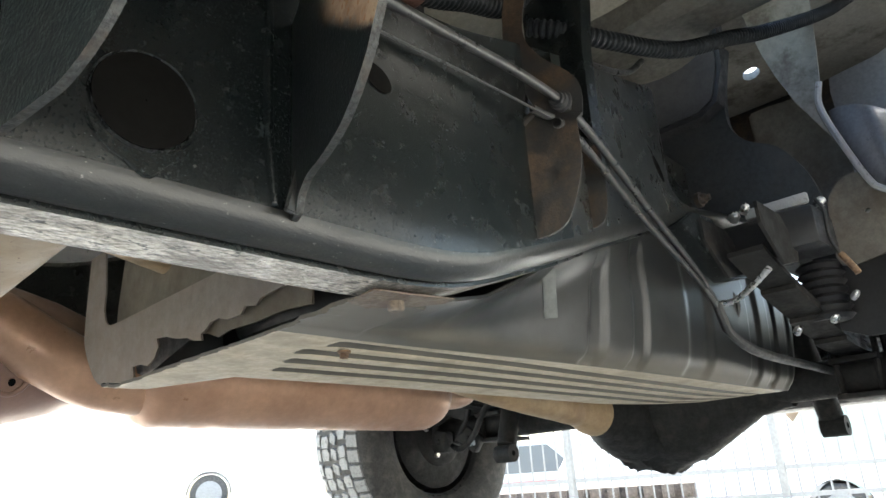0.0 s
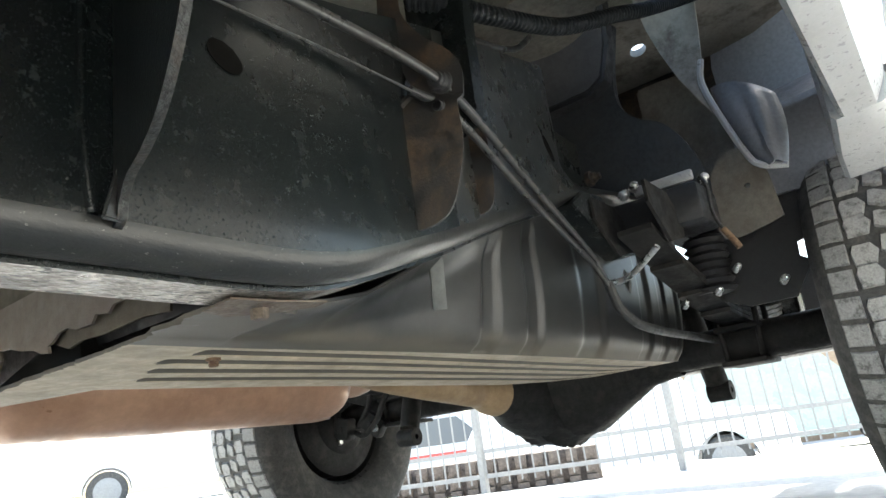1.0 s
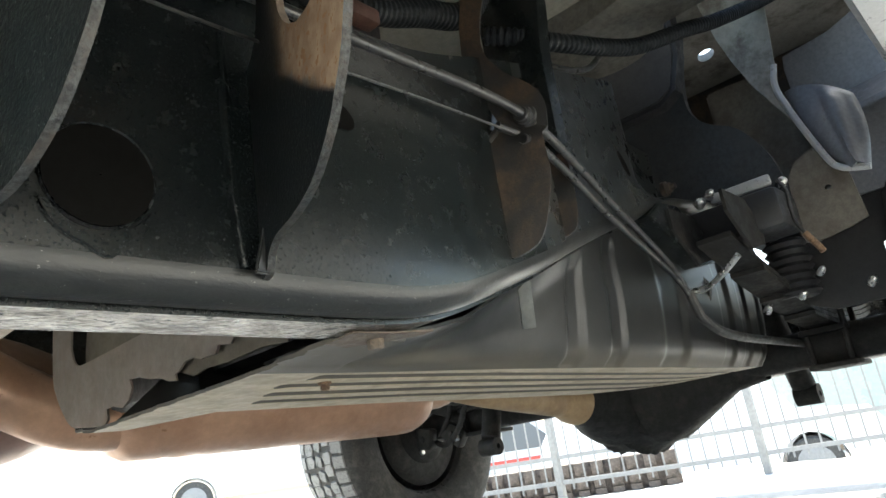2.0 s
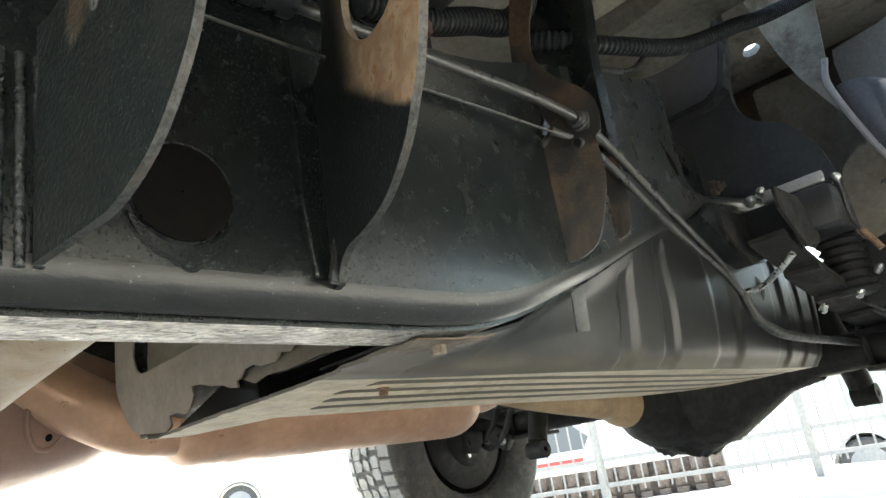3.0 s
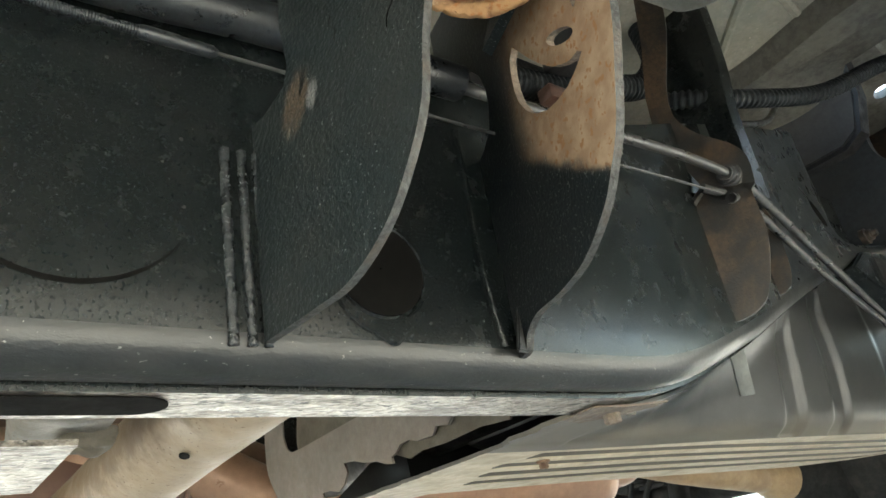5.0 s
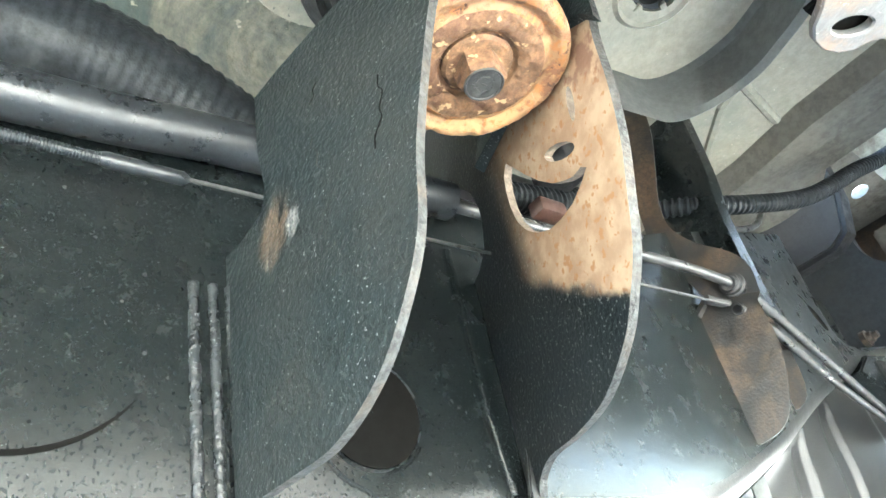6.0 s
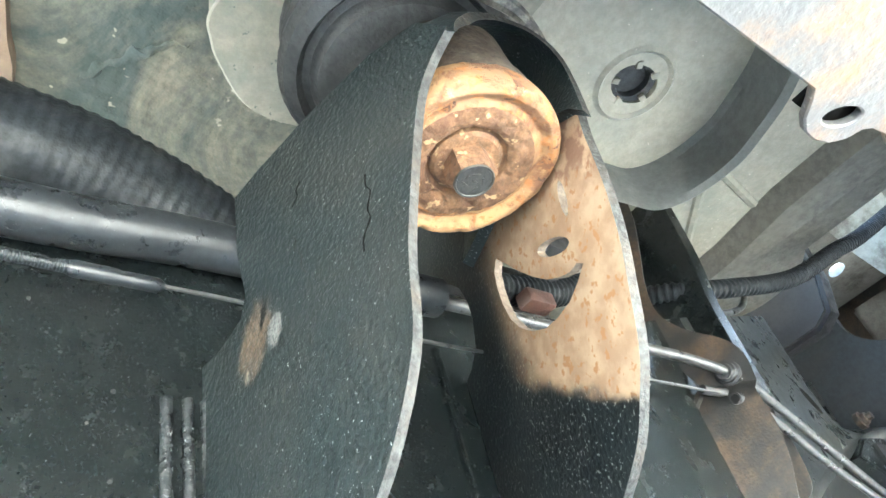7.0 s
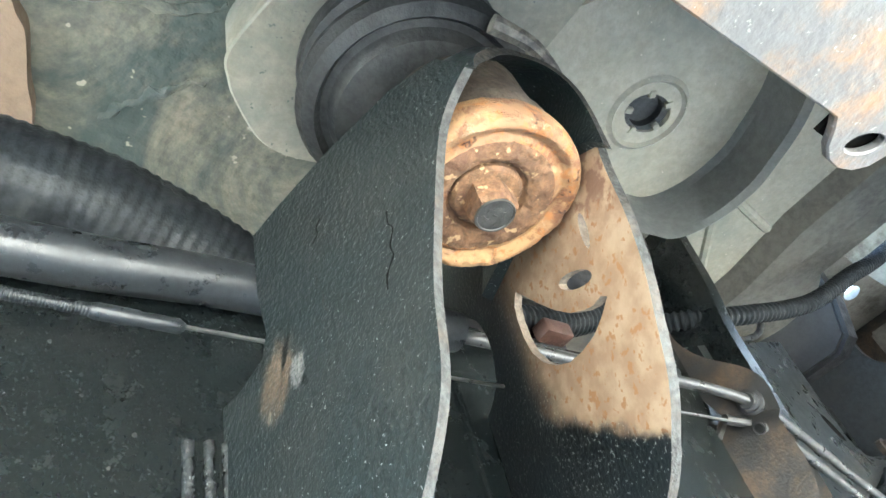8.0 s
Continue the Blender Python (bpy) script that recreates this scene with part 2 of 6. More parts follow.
def tube_material():
    """Pale beige dusty tube, its upper flank browned and speckled with rust."""
    m = material("dusty beige steel tube", (0.285, 0.212, 0.138), 0.65, gloss=0.3, spread=0.07, grain=60, stain=(0.235, 0.160, 0.092), stain_amount=0.4, stain_scale=14, blend=0.14,
                 speck=(0.10, 0.055, 0.028), speck_amount=0.50, speck_scale=260, bump=0.25, bump_scale=160)
    n, l = m.node_tree.nodes, m.node_tree.links
    bsdf = n["Principled BSDF"]
    plain = bsdf.inputs["Base Color"].links[0].from_socket
    coord = n.new("ShaderNodeTexCoord")
    sep = n.new("ShaderNodeSeparateXYZ")
    l.new(coord.outputs["Object"], sep.inputs[0])
    cloud = n.new("ShaderNodeTexNoise")
    cloud.inputs["Scale"].default_value, cloud.inputs["Detail"].default_value, cloud.inputs["Roughness"].default_value = 42.0, 6.0, 0.6
    l.new(coord.outputs["Object"], cloud.inputs["Vector"])
    along = n.new("ShaderNodeMath")
    along.operation = "MULTIPLY_ADD"
    along.inputs[1].default_value = 0.03
    l.new(sep.outputs[1], along.inputs[0])
    l.new(sep.outputs[2], along.inputs[2])
    high = n.new("ShaderNodeMath")
    high.operation = "MULTIPLY_ADD"
    high.inputs[1].default_value = 0.085
    l.new(cloud.outputs[0], high.inputs[0])
    l.new(along.outputs[0], high.inputs[2])
    r = n.new("ShaderNodeMapRange")
    r.interpolation_type = "SMOOTHSTEP"
    r.inputs[1].default_value, r.inputs[2].default_value, r.inputs[4].default_value = 0.452, 0.487, 0.8
    l.new(high.outputs[0], r.inputs[0])
    x = n.new("ShaderNodeMix")
    x.data_type = "RGBA"
    x.inputs[7].default_value = (0.125, 0.076, 0.038, 1)
    l.new(r.outputs[0], x.inputs[0])
    l.new(plain, x.inputs[6])
    l.new(x.outputs[2], bsdf.inputs["Base Color"])
    return m


M["member"] = tube_material()

# rear mount plate: tan rust above, black coating sprayed over its lower and inner part


def coat_material():
    m = bpy.data.materials.new("tan rust half under black coating")
    m.use_nodes = True
    n, l = m.node_tree.nodes, m.node_tree.links
    bsdf = n["Principled BSDF"]
    coord = n.new("ShaderNodeTexCoord")
    sep = n.new("ShaderNodeSeparateXYZ")
    l.new(coord.outputs["Object"], sep.inputs[0])

    def tex(scale, detail=5.0):
        t = n.new("ShaderNodeTexNoise")
        t.inputs["Scale"].default_value, t.inputs["Detail"].default_value = scale, detail
        l.new(coord.outputs["Object"], t.inputs["Vector"])
        return t.outputs[0]

    def calc(op, a, b, c=None):
        x = n.new("ShaderNodeMath")
        x.operation = op
        for s, v in zip(x.inputs, (a, b, c)):
            if v is None:
                continue
            if isinstance(v, (int, float)):
                s.default_value = v
            else:
                l.new(v, s)
        return x.outputs[0]

    def mix(f, a, b):
        x = n.new("ShaderNodeMix")
        x.data_type = "RGBA"
        l.new(f, x.inputs[0])
        for s, v in ((x.inputs[6], a), (x.inputs[7], b)):
            if isinstance(v, tuple):
                s.default_value = (*v, 1)
            else:
                l.new(v, s)
        return x.outputs[2]

    def step(v, lo, hi):
        r = n.new("ShaderNodeMapRange")
        r.interpolation_type = "SMOOTHSTEP"
        r.inputs[1].default_value, r.inputs[2].default_value = lo, hi
        l.new(v, r.inputs[0])
        return r.outputs[0]

    wob = calc("MULTIPLY_ADD", tex(90, 8.0), 0.020, -0.010)
    slope = calc("ADD", calc("MULTIPLY_ADD", sep.outputs[1], -0.72, sep.outputs[2]), wob)
    low = step(slope, 0.562, 0.574)
    inner = step(calc("ADD", calc("MULTIPLY", sep.outputs[1], -1), wob), 0.054, 0.098)
    bare = calc("MULTIPLY", low, inner)
    spots = step(tex(190, 4.0), 0.575, 0.64)
    tan = mix(step(tex(70, 9.0), 0.35, 0.68), (0.24, 0.152, 0.093), (0.335, 0.238, 0.155))
    tan = mix(spots, tan, (0.25, 0.125, 0.052))
    scab = calc("MULTIPLY", step(slope, 0.685, 0.715), step(tex(95, 9.0), 0.44, 0.56))
    tan = mix(scab, tan, (0.15, 0.082, 0.05))
    # Pale specks paint glints onto the rough black coating.
    black = mix(step(tex(520, 3.0), 0.615, 0.67), (0.010, 0.0130, 0.0140), (0.15, 0.15, 0.14))
    l.new(mix(bare, black, tan), bsdf.inputs["Base Color"])
    r = n.new("ShaderNodeMapRange")
    r.inputs[3].default_value, r.inputs[4].default_value = 0.28, 0.8
    l.new(bare, r.inputs[0])
    l.new(r.outputs[0], bsdf.inputs["Roughness"])
    b = n.new("ShaderNodeBump")
    b.inputs["Strength"].default_value, b.inputs["Distance"].default_value = 0.22, 0.0016
    l.new(tex(380, 3.0), b.inputs["Height"])
    l.new(b.outputs[0], bsdf.inputs["Normal"])
    return m


M["coat"] = coat_material()


def plate_coating():
    """Pitted black coating, dusty in places; at one spot it has lifted off brown rust with a crumbling grey flake and a dark pit."""
    # Bright specks here are painted glints off the pits.
    m = material("pitted black coating lifting off rust", (0.0105, 0.0150, 0.0158), 0.36, spread=0.45, grain=240, stain=(0.024, 0.0245, 0.0225), stain_amount=0.5, stain_scale=13, blend=0.18, vary=0.08,
                 speck=(0.34, 0.36, 0.35), speck_scale=640, speck_amount=0.44, bump=0.7, bump_scale=330, gloss=0.38, sheen=(0.86, 1.0, 1.0))
    n, l = m.node_tree.nodes, m.node_tree.links
    bsdf = n["Principled BSDF"]
    coord = n.new("ShaderNodeTexCoord")
    col = bsdf.inputs["Base Color"].links[0].from_socket

    def tex(scale, detail):
        t = n.new("ShaderNodeTexNoise")
        t.inputs["Scale"].default_value, t.inputs["Detail"].default_value, t.inputs["Roughness"].default_value = scale, detail, 0.7
        l.new(coord.outputs["Object"], t.inputs["Vector"])
        return t.outputs[0]

    def spot(y, z, ry, rz, turn, ragged, soft, scale):
        """1 inside a ragged oval at (y, z), 0 outside."""
        mp = n.new("ShaderNodeMapping")
        mp.vector_type = "TEXTURE"
        mp.inputs["Location"].default_value = (-0.17 * y, y, z)
        mp.inputs["Rotation"].default_value = (turn, 0, 0)
        mp.inputs["Scale"].default_value = (0.5, ry, rz)
        l.new(coord.outputs["Object"], mp.inputs[0])
        ln = n.new("ShaderNodeVectorMath")
        ln.operation = "LENGTH"
        l.new(mp.outputs[0], ln.inputs[0])
        ad = n.new("ShaderNodeMath")
        ad.operation = "MULTIPLY_ADD"
        ad.inputs[1].default_value = ragged
        l.new(tex(scale, 6.0), ad.inputs[0])
        l.new(ln.outputs["Value"], ad.inputs[2])
        r = n.new("ShaderNodeMapRange")
        r.interpolation_type = "SMOOTHSTEP"
        r.inputs[1].default_value, r.inputs[2].default_value = 1.0 + ragged * 0.5 + soft, 1.0 + ragged * 0.5 - soft
        l.new(ad.outputs[0], r.inputs[0])
        return r.outputs[0]

    for f, tint, grain_tint in ((spot(-0.047, 0.5365, 0.011, 0.019, 0.35, 1.6, 0.35, 160), (0.040, 0.033, 0.027), (0.095, 0.068, 0.046)),
                                (spot(-0.0625, 0.531, 0.0055, 0.0085, 0.2, 1.8, 0.10, 420), (0.045, 0.045, 0.043), (0.15, 0.15, 0.145)),
                                (spot(-0.0545, 0.546, 0.0022, 0.0085, 0.35, 1.0, 0.12, 300), (0.003, 0.003, 0.003), (0.004, 0.004, 0.004)),
                                (spot(-0.067, 0.5215, 0.0018, 0.0032, -0.4, 1.0, 0.12, 300), (0.003, 0.003, 0.003), (0.004, 0.004, 0.004)),
                                (spot(-0.0385, 0.5185, 0.0012, 0.0035, 0.3, 1.0, 0.15, 300), (0.10, 0.09, 0.075), (0.22, 0.19, 0.15))):
        inner = n.new("ShaderNodeMix")
        inner.data_type = "RGBA"
        ramp = n.new("ShaderNodeMapRange")
        ramp.inputs[1].default_value, ramp.inputs[2].default_value = 0.42, 0.60
        l.new(tex(480, 3.0), ramp.inputs[0])
        l.new(ramp.outputs[0], inner.inputs[0])
        inner.inputs[6].default_value, inner.inputs[7].default_value = (*tint, 1), (*grain_tint, 1)
        x = n.new("ShaderNodeMix")
        x.data_type = "RGBA"
        l.new(f, x.inputs[0])
        l.new(col, x.inputs[6])
        l.new(inner.outputs[2], x.inputs[7])
        col = x.outputs[2]
    l.new(col, bsdf.inputs["Base Color"])
    return m


M["lifting"] = plate_coating()


def flaking_rust():
    """Orange rust in layers: tan and yellow ground, brown scabs, dark pits and pale flakes."""
    m = bpy.data.materials.new("flaking orange rust")
    m.use_nodes = True
    n, l = m.node_tree.nodes, m.node_tree.links
    bsdf = n["Principled BSDF"]
    bsdf.inputs["Roughness"].default_value = 0.8
    coord = n.new("ShaderNodeTexCoord")
    col, height = None, None
    layers = ((26, 0.42, 0.60, (0.22, 0.120, 0.062), 0.3), (55, 0.48, 0.61, (0.150, 0.066, 0.032), 0.5), (125, 0.51, 0.63, (0.29, 0.120, 0.040), 0.0),
              (140, 0.60, 0.67, (0.070, 0.033, 0.021), 0.9), (80, 0.59, 0.73, (0.40, 0.30, 0.19), -0.5))
    for scale, lo, hi, tint, depth in layers:
        t = n.new("ShaderNodeTexNoise")
        t.inputs["Scale"].default_value, t.inputs["Detail"].default_value, t.inputs["Roughness"].default_value = scale, 8.0, 0.66
        t.inputs["Distortion"].default_value = 0.3
        shift = n.new("ShaderNodeMapping")
        shift.inputs["Location"].default_value = (scale * 0.37, scale * 0.11, 0)
        l.new(coord.outputs["Object"], shift.inputs[0])
        l.new(shift.outputs[0], t.inputs["Vector"])
        r = n.new("ShaderNodeMapRange")
        r.interpolation_type = "SMOOTHSTEP"
        r.inputs[1].default_value, r.inputs[2].default_value = lo, hi
        l.new(t.outputs[0], r.inputs[0])
        x = n.new("ShaderNodeMix")
        x.data_type = "RGBA"
        l.new(r.outputs[0], x.inputs[0])
        if col is None:
            x.inputs[6].default_value = (0.34, 0.195, 0.088, 1)
        else:
            l.new(col, x.inputs[6])
        x.inputs[7].default_value = (*tint, 1)
        col = x.outputs[2]
        h = n.new("ShaderNodeMath")
        h.operation = "MULTIPLY_ADD"
        h.inputs[1].default_value = -depth
        l.new(r.outputs[0], h.inputs[0])
        if height is None:
            h.inputs[2].default_value = 1.0
        else:
            l.new(height, h.inputs[2])
        height = h.outputs[0]
    l.new(col, bsdf.inputs["Base Color"])
    b = n.new("ShaderNodeBump")
    b.inputs["Strength"].default_value, b.inputs["Distance"].default_value = 0.9, 0.0012
    l.new(height, b.inputs["Height"])
    l.new(b.outputs[0], bsdf.inputs["Normal"])
    return m


M["orange"] = flaking_rust()


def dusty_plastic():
    """Dark grey moulded plastic, its lowest 4 cm paler: road dust, and ground light put into the colour."""
    m = material("dark grey plastic paler below for dust and bounce light", (0.020, 0.0204, 0.0198), 0.36, spread=0.2, grain=40, bump=0.10, gloss=0.41)
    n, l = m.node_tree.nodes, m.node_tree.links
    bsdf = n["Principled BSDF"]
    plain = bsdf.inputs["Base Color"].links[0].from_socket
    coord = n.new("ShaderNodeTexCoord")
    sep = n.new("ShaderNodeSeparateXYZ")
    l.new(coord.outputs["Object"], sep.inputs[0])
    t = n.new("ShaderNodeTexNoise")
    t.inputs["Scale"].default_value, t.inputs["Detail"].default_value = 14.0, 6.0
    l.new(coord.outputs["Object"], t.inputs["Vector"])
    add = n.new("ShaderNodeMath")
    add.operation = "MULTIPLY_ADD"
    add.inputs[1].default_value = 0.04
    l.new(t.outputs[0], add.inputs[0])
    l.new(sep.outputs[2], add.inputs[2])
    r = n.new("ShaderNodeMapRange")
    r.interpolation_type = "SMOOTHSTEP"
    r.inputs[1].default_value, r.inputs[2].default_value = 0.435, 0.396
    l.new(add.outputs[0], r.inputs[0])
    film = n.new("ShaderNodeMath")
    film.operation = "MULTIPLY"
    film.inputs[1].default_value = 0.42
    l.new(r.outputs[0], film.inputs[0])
    # This pale tint carries both dust and light bounced off the ground.
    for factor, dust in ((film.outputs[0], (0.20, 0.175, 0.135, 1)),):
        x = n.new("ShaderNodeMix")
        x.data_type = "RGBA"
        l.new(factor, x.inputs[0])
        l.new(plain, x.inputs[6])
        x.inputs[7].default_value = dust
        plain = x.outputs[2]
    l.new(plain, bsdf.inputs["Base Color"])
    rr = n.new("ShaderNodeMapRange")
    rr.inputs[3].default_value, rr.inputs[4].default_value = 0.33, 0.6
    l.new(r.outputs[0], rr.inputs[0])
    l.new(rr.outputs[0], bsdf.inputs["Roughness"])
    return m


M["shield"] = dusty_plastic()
# Dust colour raised to hold the ground's bounce light too.
M["dust"] = material("pale road dust brightened for bounce light", (0.45, 0.385, 0.285), 0.75, spread=0.15, grain=90, stain=(0.27, 0.23, 0.17), stain_amount=0.4, stain_scale=12, blend=0.1, bump=0.15)


# ---- mesh helpers ----
def finish(bm, sharp=0.6):
    bmesh.ops.recalc_face_normals(bm, faces=bm.faces)
    for f in bm.faces:
        f.smooth = True
    for e in bm.edges:
        if len(e.link_faces) != 2 or e.calc_face_angle(0.0) > sharp:
            e.smooth = False
    return bm


def part(name, bm, mat, parent=None, label="", sharp=0.6):
    finish(bm, sharp)
    me = bpy.data.meshes.new(name)
    bm.to_mesh(me)
    bm.free()
    for x in (mat if isinstance(mat, (list, tuple)) else [mat]):
        me.materials.append(M[x])
    ob = new(name, me)
    if parent is not None:
        ob.parent = parent
    if label:
        ob["label"] = label
    return ob


def shared(name, me, parent, m=None):
    ob = new(name, me)
    ob.parent = parent
    if m is not None:
        ob.matrix_basis = m
    return ob


def thing(name, label, category, at=(0, 0, 0), group="", kind=""):
    ob = new(name)
    ob.location = at
    ob.empty_display_size = 0.1
    return tagged(ob, label, category, group, kind)


def box(bm, lo, hi, m=None, bevel=0.0):
    vs = [bm.verts.new((x, y, z)) for z in (lo[2], hi[2]) for y in (lo[1], hi[1]) for x in (lo[0], hi[0])]
    fs = [bm.faces.new([vs[i] for i in q]) for q in ((0, 2, 3, 1), (4, 5, 7, 6), (0, 1, 5, 4), (2, 6, 7, 3), (0, 4, 6, 2), (1, 3, 7, 5))]
    if m is not None:
        bmesh.ops.transform(bm, matrix=m, verts=vs)
    if bevel:
        bmesh.ops.bevel(bm, geom=list({e for f in fs for e in f.edges}), offset=bevel, segments=2, affect="EDGES", profile=0.5)
    return bm


def rings(bm, loops, closed=True, cap=True):
    """Skin a row of vertex loops."""
    rows = [[bm.verts.new(p) for p in loop] for loop in loops]
    n = len(rows[0])
    for a, b in zip(rows, rows[1:]):
        for i in range(n if closed else n - 1):
            j = (i + 1) % n
            bm.faces.new((a[i], a[j], b[j], b[i]))
    if cap and closed:
        bm.faces.new(rows[0][::-1])
        bm.faces.new(rows[-1])
    return rows


def smooth_path(points, steps=8):
    """Catmull-Rom curve through the points."""
    p = [Vector(q) for q in points]
    p = [2 * p[0] - p[1]] + p + [2 * p[-1] - p[-2]]
    out = []
    for i in range(1, len(p) - 2):
        a, b, c, d = p[i - 1:i + 3]
        for k in range(steps):
            t = k / steps
            out.append(0.5 * (2 * b + (c - a) * t + (2 * a - 5 * b + 4 * c - d) * t * t + (3 * b - a - 3 * c + d) * t ** 3))
    out.append(p[-2])
    return out


def pipe(bm, points, radius, sides=12, steps=8, wave=None):
    """A round tube along a smooth curve; radius may be a function of the way 0..1."""
    path = smooth_path(points, steps) if steps > 1 else [Vector(q) for q in points]
    loops, u = [], None
    for i, c in enumerate(path):
        d = (path[min(i + 1, len(path) - 1)] - path[max(i - 1, 0)]).normalized()
        if u is None:
            u = d.cross(Vector((0, 0, 1)) if abs(d.z) < 0.9 else Vector((0, 1, 0)))
        u = (u - d * u.dot(d)).normalized()
        v = d.cross(u)
        r = radius(i / (len(path) - 1)) if callable(radius) else radius
        loops.append([c + (u * math.cos(a) + v * math.sin(a)) * r for a in (2 * math.pi * k / sides for k in range(sides))])
    rings(bm, loops)
    return bm


def conduit(bm, points, radius, pitch=0.009, sides=14, ridge=0.14):
    """Corrugated tube."""
    dense = smooth_path(points, 24)
    length = sum((b - a).length for a, b in zip(dense, dense[1:]))
    n = int(length / pitch) * 4
    acc, out, target, k = 0.0, [dense[0]], length / n, 1
    for a, b in zip(dense, dense[1:]):
        seg = (b - a).length
        while k * target <= acc + seg and seg > 0:
            out.append(a.lerp(b, (k * target - acc) / seg))
            k += 1
        acc += seg
    count = [0]

    def rad(_):
        count[0] += 1
        return radius * (1.0 if (count[0] // 2) % 2 else 1.0 - ridge)
    pipe(bm, out, rad, sides, 1)
    return bm


def lathe(bm, profile, sides=32, m=None, cap=False):
    """Turn (radius, height) pairs about z."""
    loops = [[Vector((r * math.cos(a), r * math.sin(a), h)) for a in (2 * math.pi * k / sides for k in range(sides))] for r, h in profile]
    before = set(bm.verts)
    rings(bm, loops, cap=cap)
    if m is not None:
        bmesh.ops.transform(bm, matrix=m, verts=[v for v in bm.verts if v not in before])
    return bm


def plate(bm, outline, holes, place, thick, direction, edge_slot=0):
    """A flat plate from a 2D outline with holes. place maps (u, v) into space; it is thickened along direction."""
    edges = []
    for loop in [outline, *holes]:
        vs = [bm.verts.new(place(u, v)) for u, v in loop]
        edges += [bm.edges.new((vs[i], vs[(i + 1) % len(vs)])) for i in range(len(vs))]
    got = bmesh.ops.triangle_fill(bm, edges=edges, use_beauty=True)
    faces = [g for g in got["geom"] if isinstance(g, bmesh.types.BMFace)]
    ext = bmesh.ops.extrude_face_region(bm, geom=faces)
    moved = [g for g in ext["geom"] if isinstance(g, bmesh.types.BMVert)]
    bmesh.ops.translate(bm, verts=moved, vec=Vector(direction) * thick)
    if edge_slot:
        flat = set(faces) | {g for g in ext["geom"] if isinstance(g, bmesh.types.BMFace)}
        for f in bm.faces:
            if f not in flat:
                f.material_index = edge_slot
    return bm


def oval(cu, cv, ru, rv, n=24, turn=0.0):
    c, s = math.cos(turn), math.sin(turn)
    return [(cu + ru * math.cos(a) * c - rv * math.sin(a) * s, cv + ru * math.cos(a) * s + rv * math.sin(a) * c) for a in (2 * math.pi * k / n for k in range(n))]


def curve2(points, steps=5):
    """Smooth open 2D line through the points."""
    return [(p.x, p.y) for p in smooth_path([(u, v, 0) for u, v in points], steps)]


def lerp_table(table, x):
    for (x0, v0), (x1, v1) in zip(table, table[1:]):
        if x <= x1:
            t = max(0.0, (x - x0) / (x1 - x0))
            return v0 + (v1 - v0) * t
    return table[-1][1]


# ---- ground ----
def ground():
    bm = bmesh.new()
    xs = [-400, -60, -12, -4, 0, 2.5] + [3 + 0.25 * i for i in range(17)] + [7.5 + 0.5 * i for i in range(10)] + [14, 20, 60, 400]
    ys = [-400, -60, -12, -6] + [-3 + 0.5 * i for i in range(28)] + [12, 16, 60, 400]

    def height(x, y):
        """The lot tips down a little at its edge, and further past the fence."""
        past = -0.75 * min(max((x - y * 0.30 - 6.2) / 2.4, 0.0), 1.0)
        tip = -0.2 * min(max((x + y * 0.2 - 3.5) / 2.5, 0.0), 1.0) * min(max((7 - y) / 2, 0.0), 1.0)
        return min(past, tip)
    rows = [[bm.verts.new((x, y, height(x, y))) for x in xs] for y in ys]
    for a, b in zip(rows, rows[1:]):
        for i in range(len(xs) - 1):
            bm.faces.new((a[i], a[i + 1], b[i + 1], b[i]))
    ob = part("ground", bm, "concrete")
    return tagged(ob, "pale sunlit concrete lot falling away past the fence", "ground", kind="structure")


ground()

# ---- the truck: x to the rear, y across, z up ----
truck = thing("pickup_truck", "silver pickup truck with a rusty, dusty underbody, standing on its tyres", "pickup truck")

RAIL_Z = [(-2.0, 0.385), (0.33, 0.385), (0.40, 0.394), (0.47, 0.419), (0.58, 0.455), (0.70, 0.503), (0.86, 0.562), (1.02, 0.618), (1.20, 0.668), (1.42, 0.70), (2.8, 0.71)]
RAIL_Y = [(-2.0, 0.0), (0.36, 0.0), (0.50, 0.010), (0.62, 0.030), (0.86, 0.070), (1.0, 0.088), (1.2, 0.10), (2.8, 0.10)]
RAIL_H = [(-2.0, 0.262), (0.33, 0.266), (0.6, 0.278), (0.8, 0.275), (1.1, 0.27), (1.4, 0.2), (2.8, 0.17)]


def soft(table, x, w=0.05):
    return (lerp_table(table, x - w) + 2 * lerp_table(table, x) + lerp_table(table, x + w)) / 4


def rail_stations(x0, x1, step=0.03):
    n = int((x1 - x0) / step)
    return [x0 + (x1 - x0) * i / n for i in range(n + 1)]


